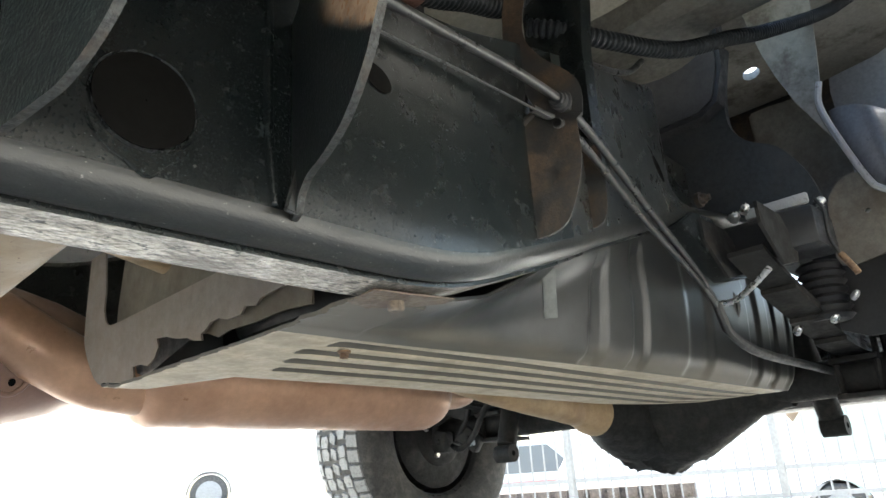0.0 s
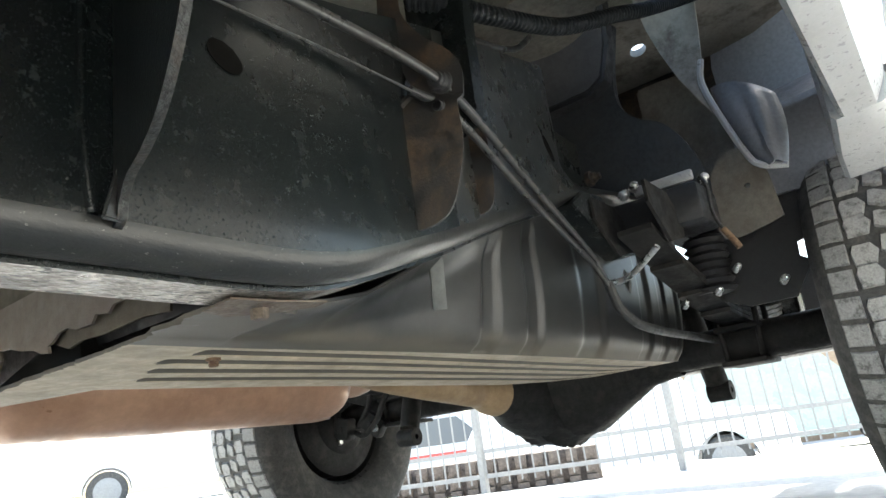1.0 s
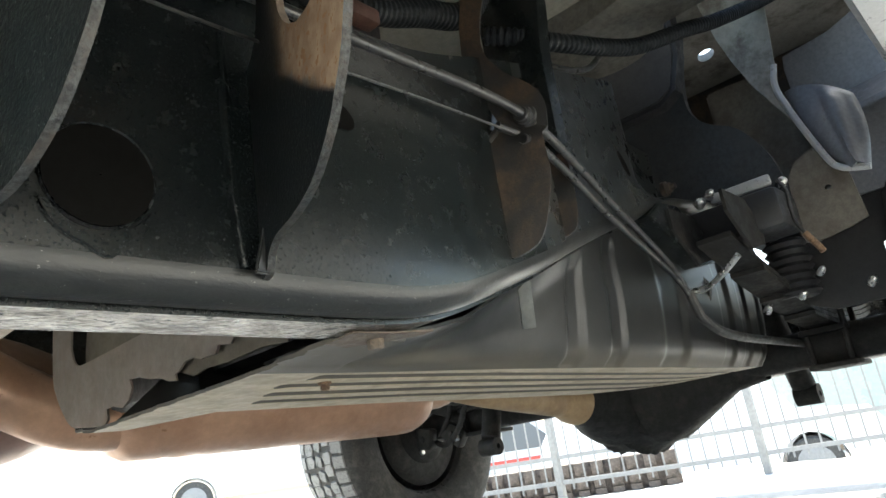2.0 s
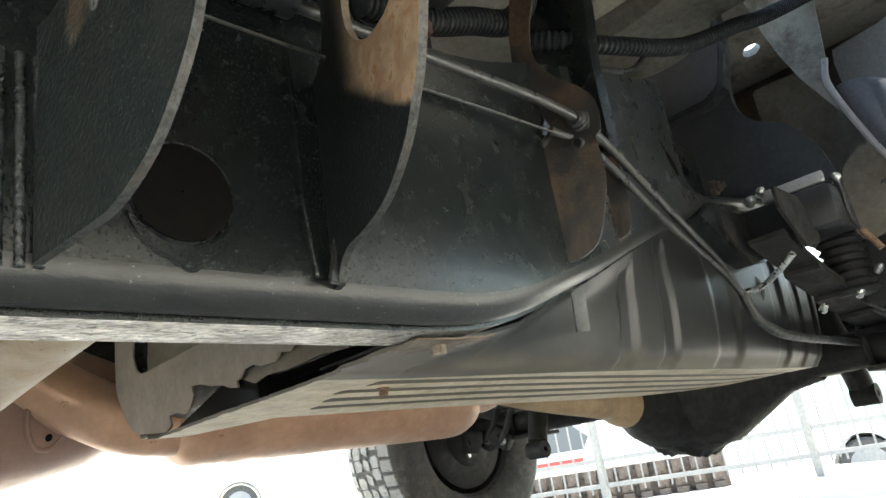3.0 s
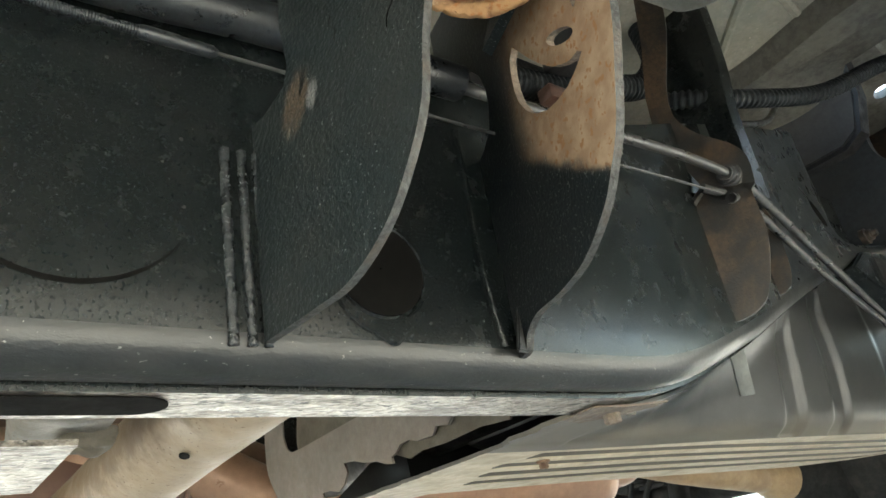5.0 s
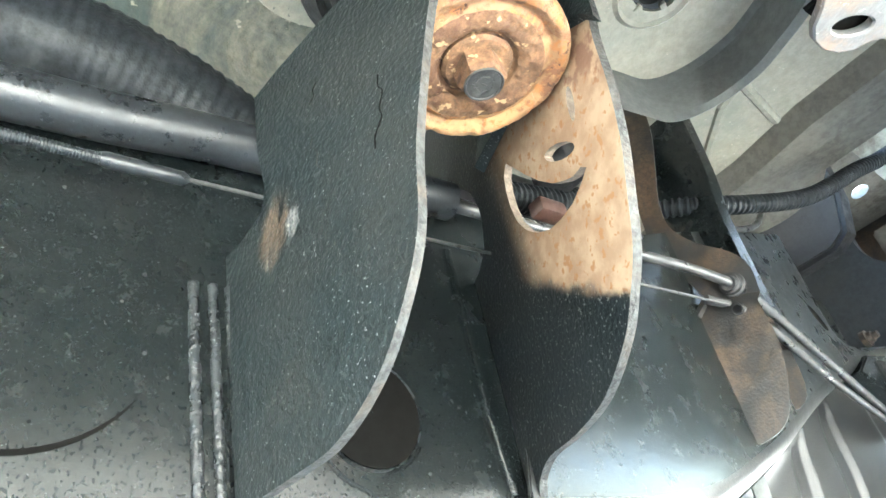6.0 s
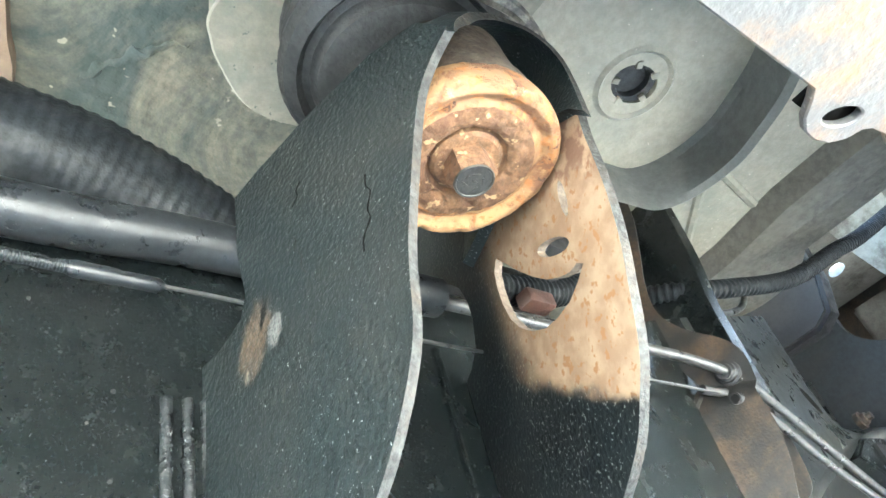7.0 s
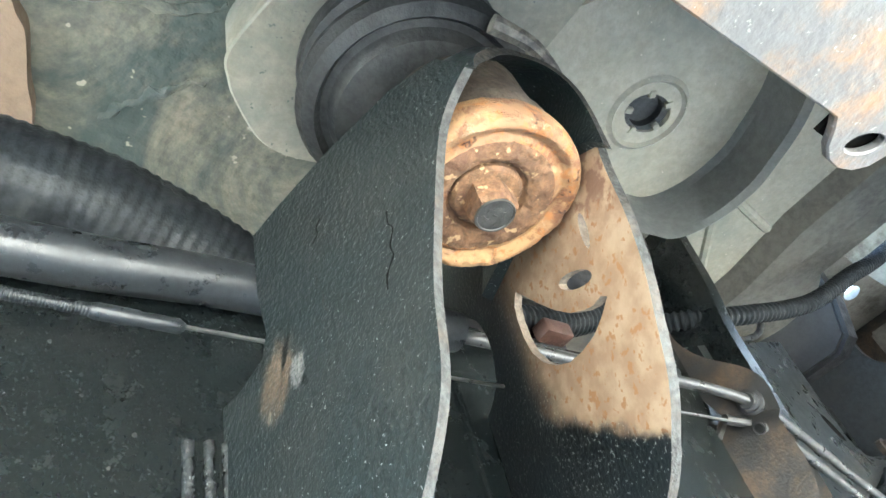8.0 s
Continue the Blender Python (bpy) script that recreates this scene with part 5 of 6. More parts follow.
part("rear_rail", bm, "frame", truck, "black rear frame rail over the axle")
shock(0.165, 1.92, 1.70)
shock(1.00, 1.62, 1.80)


# ---- wheels ----
def wheel(yc, face):
    """face: -1 when the outside faces -y."""
    w = new("wheel")
    w.parent = truck
    w.location = (AX[0], yc, AX[1])
    w["label"] = "rear wheel with a worn all-terrain tyre"
    R = 0.392
    spin = pose(0, 0, 0, 90, 0, 0)
    bm = bmesh.new()
    prof = [(0.215, -0.100), (0.225, -0.114), (0.262, -0.136), (0.305, -0.142), (0.345, -0.134), (0.366, -0.120), (0.378, -0.106), (0.383, -0.09), (0.384, 0.0)]
    prof = prof + [(r, -h) for r, h in prof[-2::-1]]
    lathe(bm, prof, 72, spin)
    part("tyre", bm, "tyre", w, "dusty black sidewall")
    bm = bmesh.new()
    rnd = random.Random(3)

    def lug(a, y, outline, top, sink=0.0):
        """One rubber block: its plan outline (way round, across) set on the tyre at the angle a; sink lowers its outer end."""
        m = pose(0, 0, 0, 0, a, 0)
        rows = []
        for z, k in ((R - 0.018, 1.0), (R - 0.004 + top, 0.96), (R + top, 0.88)):
            rows.append([bm.verts.new(m @ Vector((R * math.sin(u * k / R), y + v * k, z - R + R * math.cos(u * k / R) - sink * max(0.0, abs(y + v) - 0.085) / 0.025))) for u, v in [(1.1 * p, 1.08 * q) for p, q in outline]])
        for lo, hi in zip(rows, rows[1:]):
            for i in range(len(lo)):
                j = (i + 1) % len(lo)
                bm.faces.new((lo[i], lo[j], hi[j], hi[i]))
        bm.faces.new(rows[-1])

    for k in range(50):
        a0 = 360.0 * k / 50
        for sy in (-1, 1):
            shift = 2.2 if sy > 0 else 0.0
            d = rnd.uniform(-0.0006, 0.0006)
            lug(a0 + shift, sy * 0.0885, [(-0.0205 + d, -0.0195), (0.0165, -0.0195), (0.0205 + d, 0.0195), (-0.0165, 0.0195)], rnd.uniform(-0.0004, 0.0004), 0.012)
    for k in range(25):
        a0 = 360.0 * k / 25
        for sy in (-1, 1):
            shift = 5.0 if sy > 0 else 0.0
            for end in (-1, 1):
                lug(a0 + shift + end * 2.95, sy * 0.042, [(-0.0185, -0.014 * sy), (0.004, -0.021 * sy), (0.0185, -0.012 * sy), (0.0185, 0.016 * sy), (0.006, 0.021 * sy), (-0.0185, 0.018 * sy)][::sy], rnd.uniform(-0.0004, 0.0004))
        for off in (0.0, 7.2):
            lug(a0 + off + 2.0, 0.0, [(-0.019, -0.012), (0.008, -0.016), (0.019, 0.002), (0.019, 0.012), (-0.008, 0.016), (-0.019, -0.002)], 0.0)
    part("tread", bm, "tread", w, "dry grey blocky tread")
    bm = bmesh.new()
    f = face
    lathe(bm, [(0.222, -0.108 * f), (0.226, -0.10 * f), (0.205, -0.085 * f), (0.200, -0.02 * f), (0.200, 0.06 * f), (0.222, 0.095 * f), (0.226, 0.108 * f), (0.214, 0.108 * f), (0.192, 0.06 * f),
               (0.190, 0.045 * f), (0.12, 0.07 * f), (0.06, 0.06 * f), (0.0005, 0.06 * f)], 48, spin)
    part("rim", bm, "pipe", w, "dull steel rim")
    bm = bmesh.new()
    lathe(bm, [(0.05, -0.13 * f), (0.10, -0.12 * f), (0.115, -0.105 * f), (0.16, -0.10 * f), (0.186, -0.085 * f), (0.188, 0.0), (0.10, 0.03 * f), (0.0005, 0.03 * f)], 40, spin)
    drum = part("brake_drum", bm, "axle", w, "black brake drum and backing plate")
    for a, r, w0 in ((20, 0.12, 0.03), (95, 0.14, 0.022), (160, 0.11, 0.035), (215, 0.145, 0.02), (300, 0.13, 0.028)):
        bm = bmesh.new()
        box(bm, (-w0, -0.03, -0.02), (w0, 0.03, 0.02), pose(0, 0, 0, 0, a, 0) @ pose(r, -0.115 * f, 0, 0, 0, 10), 0.006)
        part("lug", bm, "axle", drum)
    for k in range(14):
        bm = bmesh.new()
        box(bm, (0.125, -0.006, -0.005), (0.178, 0.010, 0.005), pose(0, 0, 0, 0, 360 / 14 * k, 0) @ pose(0, -0.100 * f, 0), 0.003)
        part("fin", bm, "axle", drum)
    bm = bmesh.new()
    pipe(bm, [(0.14 * math.cos(a), -0.128 * -f, 0.14 * math.sin(a)) for a in (0.4, 0.8, 1.3, 1.9, 2.4)], 0.007, 8, 5)
    part("brake_hose", bm, "rubber", drum)
    for k in range(5):
        a = k * 1.257 + 0.5
        bm = bmesh.new()
        lathe(bm, [(0.0, 0.010), (0.008, 0.010), (0.010, 0.006), (0.010, 0.0)], 8, pose(0.085 * math.cos(a), 0.125 * f, 0.085 * math.sin(a), 90 * -f, 0, 0))
        part("backing_bolt", bm, "silver", drum)
    return w


# brake rods, brackets and springs on the far end of the axle
brake = new("brake_linkage")
brake.parent = truck
brake["label"] = "oily black brake rods and brackets at the axle's end"
for nm, pts, r in (("rod", [(1.58, 1.10, 0.56), (1.62, 1.18, 0.50), (1.66, 1.28, 0.44), (1.68, 1.36, 0.42)], 0.010), ("rod", [(1.60, 1.06, 0.62), (1.60, 1.10, 0.52), (1.63, 1.16, 0.42), (1.66, 1.24, 0.36)], 0.008),
                   ("hose", [(1.64, 0.98, 0.50), (1.60, 1.05, 0.44), (1.62, 1.12, 0.37), (1.66, 1.22, 0.33), (1.70, 1.32, 0.36)], 0.009), ("rod", [(1.66, 1.30, 0.58), (1.67, 1.33, 0.48), (1.68, 1.36, 0.34)], 0.012)):
    bm = bmesh.new()
    pipe(bm, pts, r, 10, 6)
    part(nm, bm, "axle", brake)
for p, size, turn in (((1.66, 1.22, 0.48), (0.020, 0.05, 0.05), 20), ((1.66, 1.33, 0.52), (0.025, 0.03, 0.06), -15), ((1.67, 1.18, 0.36), (0.02, 0.04, 0.03), 35), ((1.66, 1.30, 0.36), (0.025, 0.025, 0.035), 10)):
    bm = bmesh.new()
    box(bm, tuple(-q for q in size), size, pose(*p, turn, 0, 10), 0.008)
    lathe(bm, [(0.0, 0.008), (0.009, 0.006), (0.011, 0.0), (0.011, -0.01)], 10, pose(p[0] - size[0], p[1], p[2], 0, -90, 0))
    part("bracket", bm, "axle", brake)
for p in ((1.635, 1.20, 0.50), (1.63, 1.31, 0.49), (1.645, 1.16, 0.345)):
    bm = bmesh.new()
    lathe(bm, [(0.0, 0.010), (0.007, 0.008), (0.010, 0.002), (0.010, -0.010)], 12, pose(*p, 0, -90, -25))
    part("nut", bm, "silver", brake, "bright worn nut")
wheel(-0.325, 1)
wheel(1.513, -1)

# ---- body ----
body = new("cab_floor")
body.parent = truck
body["label"] = "dusty beige cab floor seen from below"
bm = bmesh.new()
box(bm, (-2.2, -0.31, 0.93), (0.98, 1.42, 0.97))
part("floor_pan", bm, "floor", body)
for x in (-0.9, -0.55, -0.2):
    bm = bmesh.new()
    box(bm, (x - 0.03, -0.30, 0.908), (x + 0.03, 1.40, 0.931), None, 0.006)
    part("floor_rib", bm, "floor", body)
bm = bmesh.new()
inner = curve2([(0.400, -0.275), (0.402, -0.235), (0.402, -0.180), (0.394, -0.140), (0.372, -0.106), (0.335, -0.098), (0.22, -0.085)], 4) + [(0.13, -0.05), (0.16, -0.20), (0.22, -0.275)]
plate(bm, inner, [oval(0.298, -0.178, 0.023, 0.018, 24)], lambda u, v: (u, v, 0.765), 0.17, (0, 0, 1))
part("outrigger", bm, "floor", body, "pressed beige outrigger with a drain hole")
# Beige skirt coloured dark grey to paint its shadow.
bm = bmesh.new()
prof = [[(x - 0.004, y, 0.766), (x, y, 0.758), (x - 0.008, y, 0.712), (x - 0.004, y - 0.002, 0.706), (x + 0.002, y, 0.710), (x + 0.008, y + 0.004, 0.766)] for x, y in
        curve2([(0.360, -0.275), (0.380, -0.245), (0.392, -0.215), (0.401, -0.180), (0.395, -0.140), (0.374, -0.110), (0.335, -0.102), (0.22, -0.09)], 5)]
rings(bm, prof, closed=True)
part("skirt", bm, "sealer", body, "skirt round the outrigger's rim, its shade put in as dark grey")
bm = bmesh.new()
lathe(bm, [(0.030, 0.0), (0.033, -0.003), (0.037, 0.0)], 30, pose(0.298, -0.178, 0.765))
part("drain_ring", bm, "floor", body)
bm = bmesh.new()
lathe(bm, [(0.0, 0.010), (0.014, 0.010), (0.015, 0.004), (0.021, 0.003), (0.0228, 0.012)], 26, pose(0.298, -0.178, 0.765))
plug = part("drain_plug", bm, "rubber", body, "dark drain plug with pale tabs")
for k in range(5):
    bm = bmesh.new()
    box(bm, (0.0155, -0.0028, -0.001), (0.0225, 0.0028, 0.003), pose(0.298, -0.178, 0.765, 0, 0, 72 * k + 20), 0.0008)
    part("plug_tab", bm, "floor", plug)
for ends in (((0.64, -0.097), (0.80, -0.068)), ((0.77, 0.042), (0.692, -0.047)), ((0.692, -0.047), (0.66, -0.13))):
    bm = bmesh.new()
    pipe(bm, [(x, y, 0.931) for x, y in ends], 0.008, 8, 1)
    part("floor_ridge", bm, "floor", body)
# The channel's dark colour paints the shadow band along it.
bm = bmesh.new()
rings(bm, [[(x0, y, 0.93), (x0 + 0.012, y, 0.895), (x1 - 0.012, y, 0.895), (x1, y, 0.93)] for y, x0, x1 in ((-0.29, 0.80, 0.90), (-0.10, 0.80, 0.89), (0.02, 0.82, 0.88), (0.5, 0.82, 0.88))])
part("floor_channel", bm, "deadener", body, "hat-section channel under the floor, its shade put in as dark colour")
# Disc added as a painted patch of shade.
bm = bmesh.new()
lathe(bm, [(0.0, -0.006), (0.11, -0.006), (0.125, -0.002), (0.13, 0.004)], 40, pose(0.945, 0.075, 0.930))
part("shade_disc", bm, "deadener", body, "dark round disc painting a shaded patch of the floor")
# Lip darkened to paint the shade above the conduit.
bm = bmesh.new()
box(bm, (0.885, -0.295, 0.918), (0.985, 1.40, 0.931), None, 0.004)
part("rear_floor_lip", bm, "deadener", body, "lip across the floor's rear end, coloured dark for its shade")
# pan over the mount, left of it a deeper pressing
bm = bmesh.new()
plate(bm, curve2([(0.0, -0.262), (-0.012, -0.170), (-0.0234, -0.1285), (-0.0297, -0.094), (-0.0223, -0.077), (-0.012, -0.064), (0.0146, -0.042), (0.044, -0.038), (0.09, -0.050), (0.15, -0.07)], 4) + [(0.16, -0.262)], [], lambda u, v: (u, v, 0.738), 0.195, (0, 0, 1))
part("mount_pan", bm, "pan", body, "beige pressing over the cab mount")
bm = bmesh.new()
box(bm, (-1.6, -0.30, 0.79), (0.12, 0.42, 0.935), None, 0.03)
part("floor_well", bm, "grime", body, "stained beige footwell underside")

for pts, r in (([(-0.078, 0.021), (-0.072, 0.008), (-0.061, -0.005), (-0.046, -0.020), (-0.032, -0.034), (-0.015, -0.050)], 0.0042), ([(-0.12, -0.06), (-0.09, -0.075), (-0.055, -0.085), (-0.03, -0.10)], 0.005)):
    bm = bmesh.new()
    pipe(bm, [(x, y, 0.7915) for x, y in pts], lambda t, r=r: r * (0.4 + 0.6 * math.sin(math.pi * min(max(t, 0.03), 0.97))), 10, 6)
    for v in bm.verts:
        v.co += Vector((noise.noise(v.co * 120), noise.noise(v.co * 120 + Vector((4, 0, 0))), 0.5 * noise.noise(v.co * 120 + Vector((0, 8, 0))))) * 0.005
    part("sealant_ridge", bm, "grime", body, "smeared ridge of old sealant")
bm = bmesh.new()
plate(bm, curve2([(-0.17, -0.12), (-0.145, -0.053), (-0.134, -0.035), (-0.125, 0.001), (-0.116, 0.03), (-0.11, 0.10)], 4) + [(-0.5, 0.10), (-0.5, -0.12)], [], lambda u, v: (u, v, 0.775), 0.02, (0, 0, 1))
part("brown_patch_panel", bm, "brown", body, "brown primed patch panel under the footwell")
bm = bmesh.new()
pipe(bm, [(u, v, 0.740) for u, v in ((0.0, -0.262), (-0.012, -0.170), (-0.0234, -0.1285), (-0.0297, -0.094), (-0.0223, -0.077), (-0.012, -0.064), (0.0146, -0.042), (0.044, -0.038))], 0.0016, 8, 6)
part("pressed_rim", bm, "floor", body, "worn rim of the pressing")

# Unseen partition, added to keep sky light off the front bed sill.
bm = bmesh.new()
box(bm, (0.94, 0.02, 0.972), (0.98, 1.42, 1.20), None, 0.01)
part("sky_blocker", bm, "paint", body, "unseen silver partition added to block sky light behind the cab")

rocker = new("rocker_panel")
rocker.parent = truck
rocker["label"] = "silver rocker panel with rust-flaked lower flange"


def side_section(x0, x1, z_low, y_in):
    bm = bmesh.new()
    sec = [(y_in, 0.92), (y_in, z_low), (y_in - 0.006, z_low - 0.006), (-0.372, z_low - 0.002), (-0.388, z_low + 0.03), (-0.412, z_low + 0.12), (-0.43, 0.95), (-0.44, 1.15), (-0.36, 1.15), (-0.345, 0.95)]
    n = max(2, int((x1 - x0) / 0.1))
    rings(bm, [[(x0 + (x1 - x0) * i / n, a, b) for a, b in sec] for i in range(n + 1)])
    for f in bm.faces:
        if all(abs(v.co.y - y_in) < 0.001 for v in f.verts):
            f.material_index = 1
    return bm


part("sill", side_section(-2.0, 0.98, 0.60, -0.328), ["paint", "bedsteel"], rocker)
bm = bmesh.new()
plate(bm, [(-0.5, -0.279), (0.186, -0.279), (0.192, -0.274), (0.199, -0.266), (0.208, -0.261), (0.219, -0.260), (0.230, -0.263), (0.237, -0.269), (0.240, -0.277), (0.246, -0.281), (0.258, -0.282), (0.268, -0.279), (0.28, -0.277), (0.33, -0.29), (0.36, -0.34), (0.36, -0.385), (-0.5, -0.385)],
      [oval(0.219, -0.277, 0.0115, 0.006, 22, -0.5)], lambda u, v: (u, v, 0.556), 0.006, (0, 0, 1), 0)
bmesh.ops.bevel(bm, geom=[e for e in bm.edges if e.calc_face_angle(0) > 1.0], offset=0.001, segments=1, affect="EDGES")
part("lower_flange", bm, "flaky", rocker, "silver flange flaking to rust, with a slotted tab")
# Plate added above the slot, black so the slot looks shaded.
bm = bmesh.new()
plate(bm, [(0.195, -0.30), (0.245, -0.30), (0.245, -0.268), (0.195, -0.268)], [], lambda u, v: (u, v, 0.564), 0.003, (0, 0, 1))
part("slot_backing", bm, "hole", rocker, "near-black plate added behind the slot for its shade")
bm = bmesh.new()
box(bm, (-0.5, -0.375, 0.560), (0.34, -0.320, 0.605))
part("flange_web", bm, "flaky", rocker)
bm = bmesh.new()
box(bm, (-2.0, 1.41, 0.60), (0.98, 1.50, 1.2), None, 0.02)
part("sill", bm, "paint", rocker)

bed = new("truck_bed")
bed.parent = truck
bed["label"] = "grey truck bed underside with silver bedsides"
bm = bmesh.new()
plate(bm, [(1.0, -0.31), (2.64, -0.31), (2.64, 1.44), (1.0, 1.44)], [oval(1.59, 0.072, 0.030, 0.020, 20, 0.5)], lambda u, v: (u, v, 1.15), 0.02, (0, 0, 1))
part("bed_floor", bm, "bed", bed, "grey bed floor with a drain hole to the sky")
bm = bmesh.new()
box(bm, (2.72, -0.25, 0.40), (2.86, 1.40, 0.70), None, 0.02)
part("tail_panel", bm, "black", bed, "dark tail panel under the bed's end")
# sills across the bed floor
bm = bmesh.new()
box(bm, (1.77, -0.30, 0.99), (1.87, 1.42, 1.151), None, 0.008)
part("bed_sill", bm, "rust", bed, "dark brown sill across the bed floor")
# Sill added in black where the cab-to-bed gap is dark.
bm = bmesh.new()
plate(bm, [(0.0, 1.15), (0.012, 0.97), (0.035, 0.90), (0.07, 0.88), (1.42, 0.88), (1.42, 1.15)], [], lambda u, v: (1.18, u, v), 0.05, (1, 0, 0))
bmesh.ops.bevel(bm, geom=[e for e in bm.edges if e.calc_face_angle(0) > 1.0], offset=0.008, segments=2, affect="EDGES")
part("front_bed_sill", bm, "black", bed, "black sill added under the bed's front end to fill a dark gap")
bm = bmesh.new()
plate(bm, [(0.045, 1.045), (-0.020, 1.040), (-0.048, 1.01), (-0.118, 0.80), (-0.150, 0.70), (0.10, 0.70), (0.10, 1.045)], [], lambda u, v: (1.58, u, v), 0.05, (1, 0, 0))
bmesh.ops.bevel(bm, geom=[e for e in bm.edges if e.calc_face_angle(0) > 1.0], offset=0.006, segments=2, affect="EDGES")
part("bed_crossmember", bm, "bedsteel", bed, "dull grey crossmember under the bed floor")
# flange that falls from the bed floor, ending in a worn rolled lip, and the moulded liner beyond it
LIP = [(-0.130, 0.890), (-0.121, 0.842), (-0.140, 0.758), (-0.165, 0.677), (-0.178, 0.658), (-0.192, 0.650), (-0.222, 0.641)]
bm = bmesh.new()
plate(bm, curve2(LIP[:4], 4) + [(-0.162, 0.690), (-0.152, 0.715), (-0.129, 0.773), (-0.082, 0.872), (-0.060, 0.938), (-0.044, 1.0), (-0.020, 1.15), (-0.16, 1.15), (-0.138, 0.95)], [], lambda u, v: (1.262, u, v), 0.006, (1, 0, 0))
part("bed_flange", bm, "bed", bed, "grey flange falling from the bed floor")
bm = bmesh.new()
pipe(bm, [(1.258, u, v) for u, v in LIP], 0.006, 8, 5)
part("rolled_lip", bm, "paint", bed, "worn bright rolled lip of the wheelhouse")
bm = bmesh.new()
rows_ = []
for i in range(13):
    t = i / 12
    z = 0.648 + 0.205 * t
    y0 = lerp_table([(0.640, -0.195), (0.660, -0.180), (0.677, -0.167), (0.758, -0.141), (0.842, -0.122), (0.9, -0.122)], z)
    y1 = -0.222 - 0.012 * math.sin(t * 2.6)
    row = []
    for j in range(15):
        q = j / 14
        bulge = 0.05 * math.sin(math.pi * q) ** 0.8 * (1 - 0.55 * t) + 0.018 * bumpy(q, 0.62, 0.22) * min(1, (1 - t) * 5)
        row.append((1.268 + 0.045 * t - bulge * 0.6, y0 + (y1 - y0) * q, z - 0.055 * q ** 2 * t))
    rows_.append(row)
rings(bm, [r + [(x + 0.005, y, z) for x, y, z in r[::-1]] for r in rows_])
part("wheelhouse_front", bm, "liner", bed, "glossy dark moulded front of the wheelhouse", 1.2)
bm = bmesh.new()
plate(bm, [(-0.105, 0.66), (-0.10, 0.98), (-0.105, 1.012), (-0.20, 1.022), (-0.305, 1.06), (-0.305, 0.66), (-0.11, 0.66)], [], lambda u, v: (1.50, u, v), 0.01, (1, 0, 0))
part("inner_fender", bm, "liner", bed, "dark inner fender wall")
# Black plate added to stop daylight showing beside the tyre.
bm = bmesh.new()
plate(bm, [(-0.212, 0.69), (-0.212, 0.568), (-0.166, 0.558), (-0.164, 0.530), (-0.184, 0.515), (-0.14, 0.45), (-0.05, 0.45), (0.02, 0.48), (0.02, 0.69)], [], lambda u, v: (1.515, u, v), 0.008, (1, 0, 0))
part("gap_plate", bm, "black", bed, "black plate added to close the bright gap ahead of the brake")
bm = bmesh.new()
plate(bm, curve2([(-0.168, 0.60), (-0.120, 0.588), (-0.05, 0.585), (-0.045, 0.66), (-0.060, 0.735), (-0.10, 0.765), (-0.145, 0.745), (-0.162, 0.69)], 3), [oval(-0.118, 0.680, 0.006, 0.005, 14)], lambda u, v: (1.44, u, v), 0.006, (1, 0, 0))
part("bed_bracket", bm, "bedsteel", bed, "dusty bracket with a bolt hole ahead of the tyre")
bm = bmesh.new()
lathe(bm, [(0.0, 0.47)] + [(0.036 + (0.009 if k % 2 else 0.0), 0.47 + 0.0085 * k) for k in range(15)] + [(0.0, 0.595)], 24, pose(1.45, -0.005, 0.012))
part("jounce_bumper", bm, "black", bed, "black ribbed rubber jounce bumper")
bm = bmesh.new()
loops = []
for k in range(13):
    a = math.radians(48 + 84 * k / 12)
    r = 0.53
    loops.append([(AX[0] - r * math.cos(a) * 0.98, y, 0.40 + (r + dz) * math.sin(a)) for y, dz in ((-0.445, 0.0), (-0.30, 0.012), (-0.165, 0.0), (-0.15, -0.01), (-0.15, 0.01), (-0.30, 0.03), (-0.445, 0.02))])
rings(bm, loops)
part("wheel_liner", bm, "liner", bed, "dark wheelhouse liner over the tyre")
bm = bmesh.new()
arch = [(AX[0] - 0.455 * math.cos(a), 0.40 + 0.455 * math.sin(a)) for a in (math.radians(22 + 136 * k / 20) for k in range(21))]
outline = [(1.0, 0.60), *arch, (2.9, 0.62), (2.9, 1.30), (1.0, 1.30)]
plate(bm, outline, [], lambda u, v: (u, -0.412 - 0.05 * min(max((v - 0.6) / 0.4, 0), 1), v), 0.012, (0, 1, 0))
part("bedside", bm, "paint", bed, "silver bedside, rusting at the wheel arch lip")
bm = bmesh.new()
sec = [(0.0, 1.15), (0.0, 0.602), (-0.006, 0.596), (-0.06, 0.600), (-0.085, 0.615), (-0.06, 0.66), (-0.012, 0.70), (-0.012, 1.15)]
rings(bm, [[(x, y0 + a * k, b) for a, b in sec] for x, y0, k in ((0.985, -0.318, 1.0), (1.15, -0.302, 1.15), (1.30, -0.294, 1.3))])
part("lower_bedside", bm, "paint", bed, "silver lower bedside turned under ahead of the tyre")
bm = bmesh.new()
box(bm, (1.0, 1.40, 0.62), (1.30, 1.47, 1.25))
box(bm, (1.0, 1.44, 0.90), (2.9, 1.66, 1.25))
part("bedside", bm, "paint", bed)

# ---- fence and what stands behind it ----
fence = thing("fence", "weathered grey steel picket fence along the edge of the lot", "fence")
FA, FB = Vector((4.05, 5.9, 0)), Vector((6.9, 0.3, 0))
fd = (FB - FA).normalized()
span = 1.72
P0 = Vector((5.35, 3.33, 0))
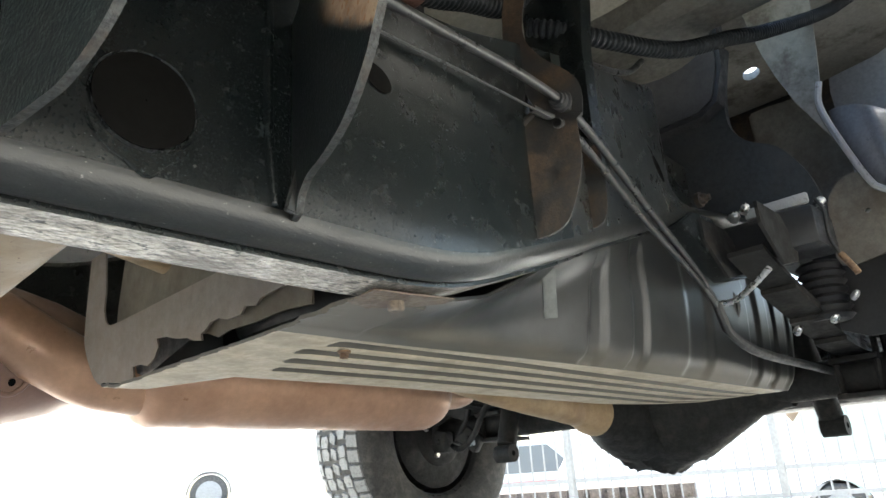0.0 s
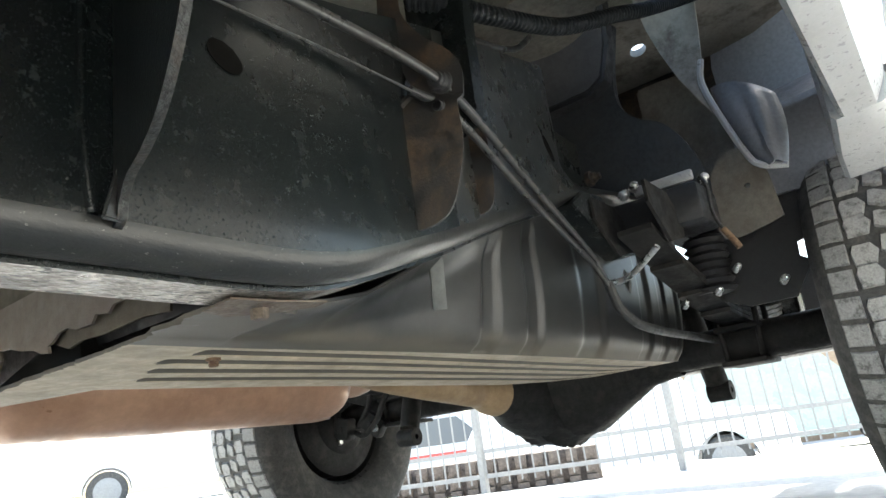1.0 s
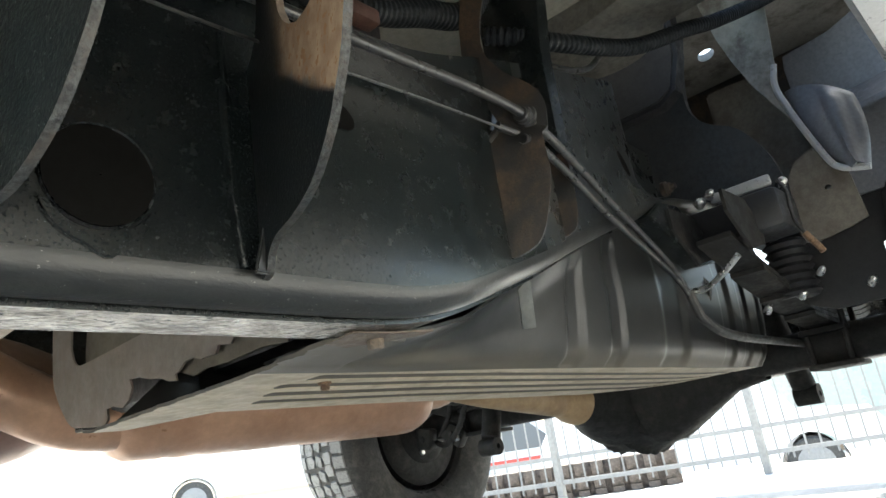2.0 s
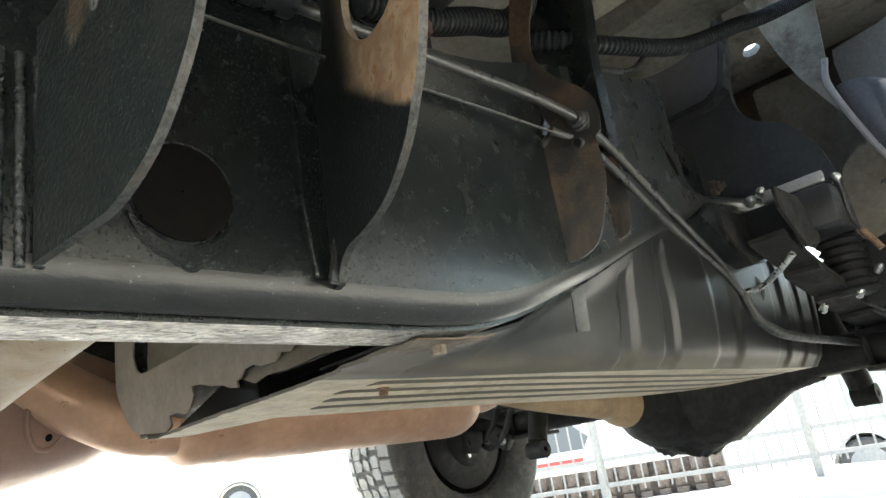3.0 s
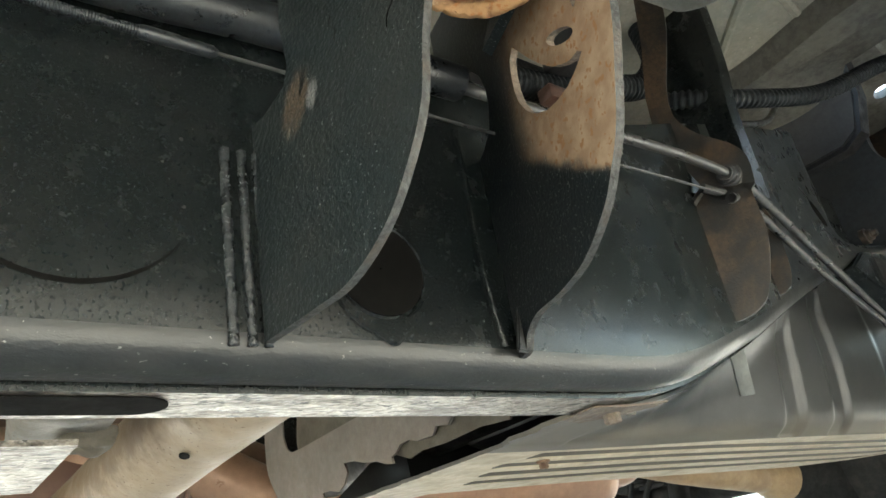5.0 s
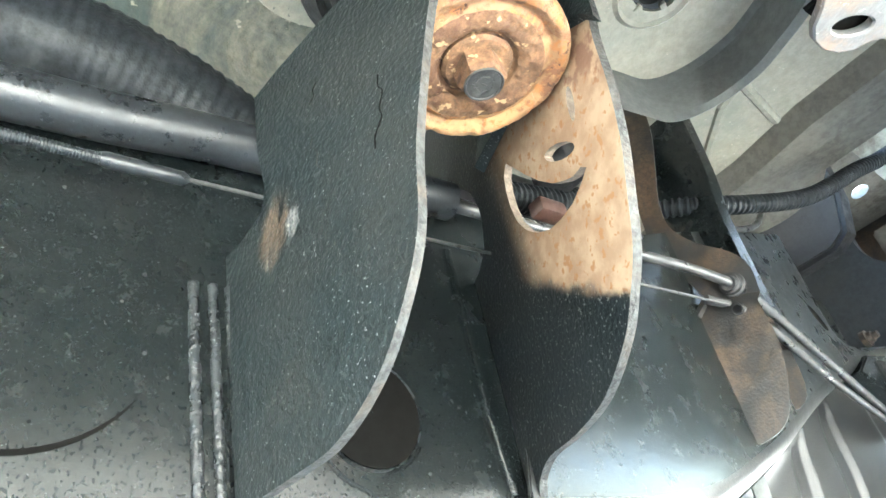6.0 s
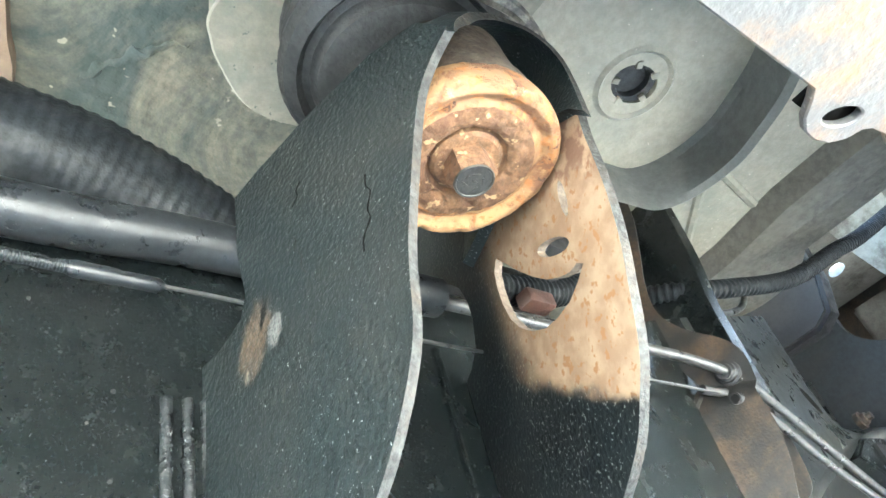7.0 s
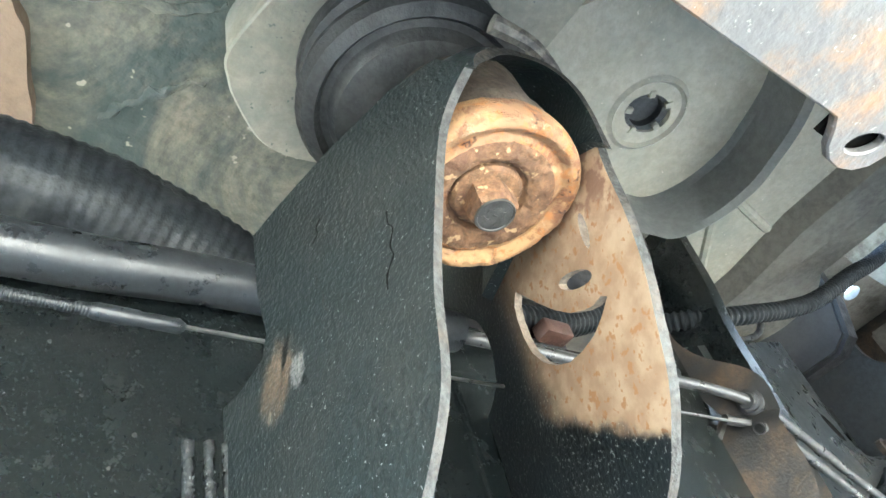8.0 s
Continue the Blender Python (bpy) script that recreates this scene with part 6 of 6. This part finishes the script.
for k in range(-1, 6):
    p = P0 + fd * span * k
    bm = bmesh.new()
    box(bm, (-0.03, -0.03, -0.3), (0.03, 0.03, 1.55), None, 0.004)
    lathe(bm, [(0.0, 1.59), (0.04, 1.57), (0.04, 1.55)], 8)
    ob = part("post", bm, "fence", fence)
    ob.location = p
ang = math.degrees(math.atan2(fd.y, fd.x))
bmr = bmesh.new()
box(bmr, (0.03, -0.018, -0.018), (span - 0.03, 0.018, 0.018))
rail_ob = part("fence_rail", bmr, "fence", fence)
rail_ob.matrix_basis = pose(*(P0 - fd * span), 0, 0, ang) @ pose(0, 0, -0.035)
bmp = bmesh.new()
box(bmp, (-0.007, -0.007, -0.1), (0.007, 0.007, 1.45))
picket_ob = part("picket", bmp, "fence", fence)
picket_ob.matrix_basis = pose(*(P0 - fd * (span - span / 15)), 0, 0, ang)
for k in range(-1, 5):
    for z in (-0.035, 0.18, 1.35):
        if (k, z) != (-1, -0.035):
            shared("fence_rail", rail_ob.data, fence, pose(*(P0 + fd * span * k), 0, 0, ang) @ pose(0, 0, z))
    for i in range(1, 15):
        if (k, i) != (-1, 1):
            shared("picket", picket_ob.data, fence, pose(*(P0 + fd * (span * k + span * i / 15)), 0, 0, ang))


timber = thing("timber_stack", "dark brown slatted timber stacked low behind the fence", "timber")
side = Vector((-fd.y, fd.x, 0)) * 0.35
for row in range(3):
    for k in range(17):
        bm = bmesh.new()
        box(bm, (-0.052, -0.03, 0.0), (0.052, 0.03, 0.115), None, 0.006)
        ob = part("slat", bm, "timber", timber)
        ob.matrix_basis = pose(*(P0 + side + fd * (-1.6 + 0.16 * k)), 0, 0, ang) @ pose(0, 0, -0.26 + 0.122 * row)
bm = bmesh.new()
box(bm, (-1.75, 0.04, -0.26), (1.05, 0.5, 0.10), pose(*(P0 + side), 0, 0, ang), 0.01)
part("crate", bm, "timber", timber)


def parked_car(name, label, mat, at, turn, length=4.6, tall=1.65, panes=True, stripe=False):
    c = thing(name, label, "car", at, "parked cars")
    c.rotation_euler = (0, 0, radians(turn))
    bm = bmesh.new()
    L2 = length / 2
    lower = [(-L2, 0.35), (-L2 + 0.02, 0.75), (-L2 + 0.15, 0.95), (-L2 + 1.0, 1.05), (-L2 + 1.7, tall), (L2 - 0.8, tall), (L2 - 0.1, 1.05), (L2, 0.6), (L2 - 0.05, 0.33)]
    for cx in (L2 - 0.85, -L2 + 0.9):
        lower += [(cx + 0.40 * math.cos(a), 0.33 + 0.40 * math.sin(a)) for a in (math.pi * k / 12 for k in range(13))]
    plate(bm, lower, [], lambda u, v: (u, -0.9, v), 1.8, (0, 1, 0))
    part("car_body", bm, mat, c)
    for y in ((-0.905, 0.903) if panes else ()):
        bm = bmesh.new()
        plate(bm, [(-L2 + 1.25, 1.08), (-L2 + 1.78, tall - 0.08), (L2 - 0.9, tall - 0.08), (L2 - 0.35, 1.08)], [], lambda u, v: (u, y, v), 0.004, (0, 1, 0))
        part("side_window", bm, "glass", c)
    if stripe:
        bm = bmesh.new()
        box(bm, (-L2 + 0.2, -0.912, 0.86), (L2 - 0.15, -0.902, 0.93))
        box(bm, (-L2 + 0.2, 0.902, 0.86), (L2 - 0.15, 0.912, 0.93))
        part("side_stripe", bm, "red", c, "red side stripe")
    for cx in (L2 - 0.85, -L2 + 0.9):
        for y in (-0.8, 0.8):
            bm = bmesh.new()
            lathe(bm, [(0.0, -0.1), (0.2, -0.1), (0.31, -0.1), (0.335, -0.07), (0.335, 0.07), (0.31, 0.1), (0.22, 0.1), (0.2, 0.06), (0.0, 0.06)], 28, pose(cx, y, 0.335, 90, 0, 0))
            car_wheel = part("car_wheel", bm, "tyre", c)
            bm = bmesh.new()
            side = 1 if y > 0 else -1
            lathe(bm, [(0.0, 0.125), (0.10, 0.122), (0.20, 0.112), (0.225, 0.102), (0.225, 0.09)], 28, pose(cx, y, 0.335, -90 * side, 0, 0))
            part("wheel_cover", bm, "fence", car_wheel, "grey wheel cover")
    return c


parked_car("parked_car", "white van parked beyond the fence", "white", (10.27, 4.05, -0.75), 105.8, 4.6, 2.1, False)
parked_car("parked_car", "grey-green van parked beyond the fence", "green", (15.0, 2.6, -0.75), 100, 4.6, 1.9, False)
parked_car("parked_car", "blue-grey car with a red side stripe beyond the fence", "blue", (11.5, 8.6, -0.75), 122, 4.6, 1.65, True, True)
parked_car("parked_car", "plain white van parked across the lot", "white", (8.06, 12.04, 0.0), -27.5, 4.6, 2.1, False)
wall = bmesh.new()
box(wall, (-9, -0.15, -1), (0.5, 0.15, 2.2))
ob = part("wall_far", wall, "brick")
ob.matrix_basis = pose(15.5, 9.0, 0, 0, 0, 118)
tagged(ob, "brown rendered wall behind the parked cars", "wall", kind="structure")
# Unseen wall, added for what the rail reflects from that side.
wall = bmesh.new()
box(wall, (-9, -3.2, -0.3), (3.2, -3.0, 2.6))
ob = part("reflection_wall", wall, "render")
tagged(ob, "unseen pale wall added to shape light and reflections on the truck", "wall", kind="structure")
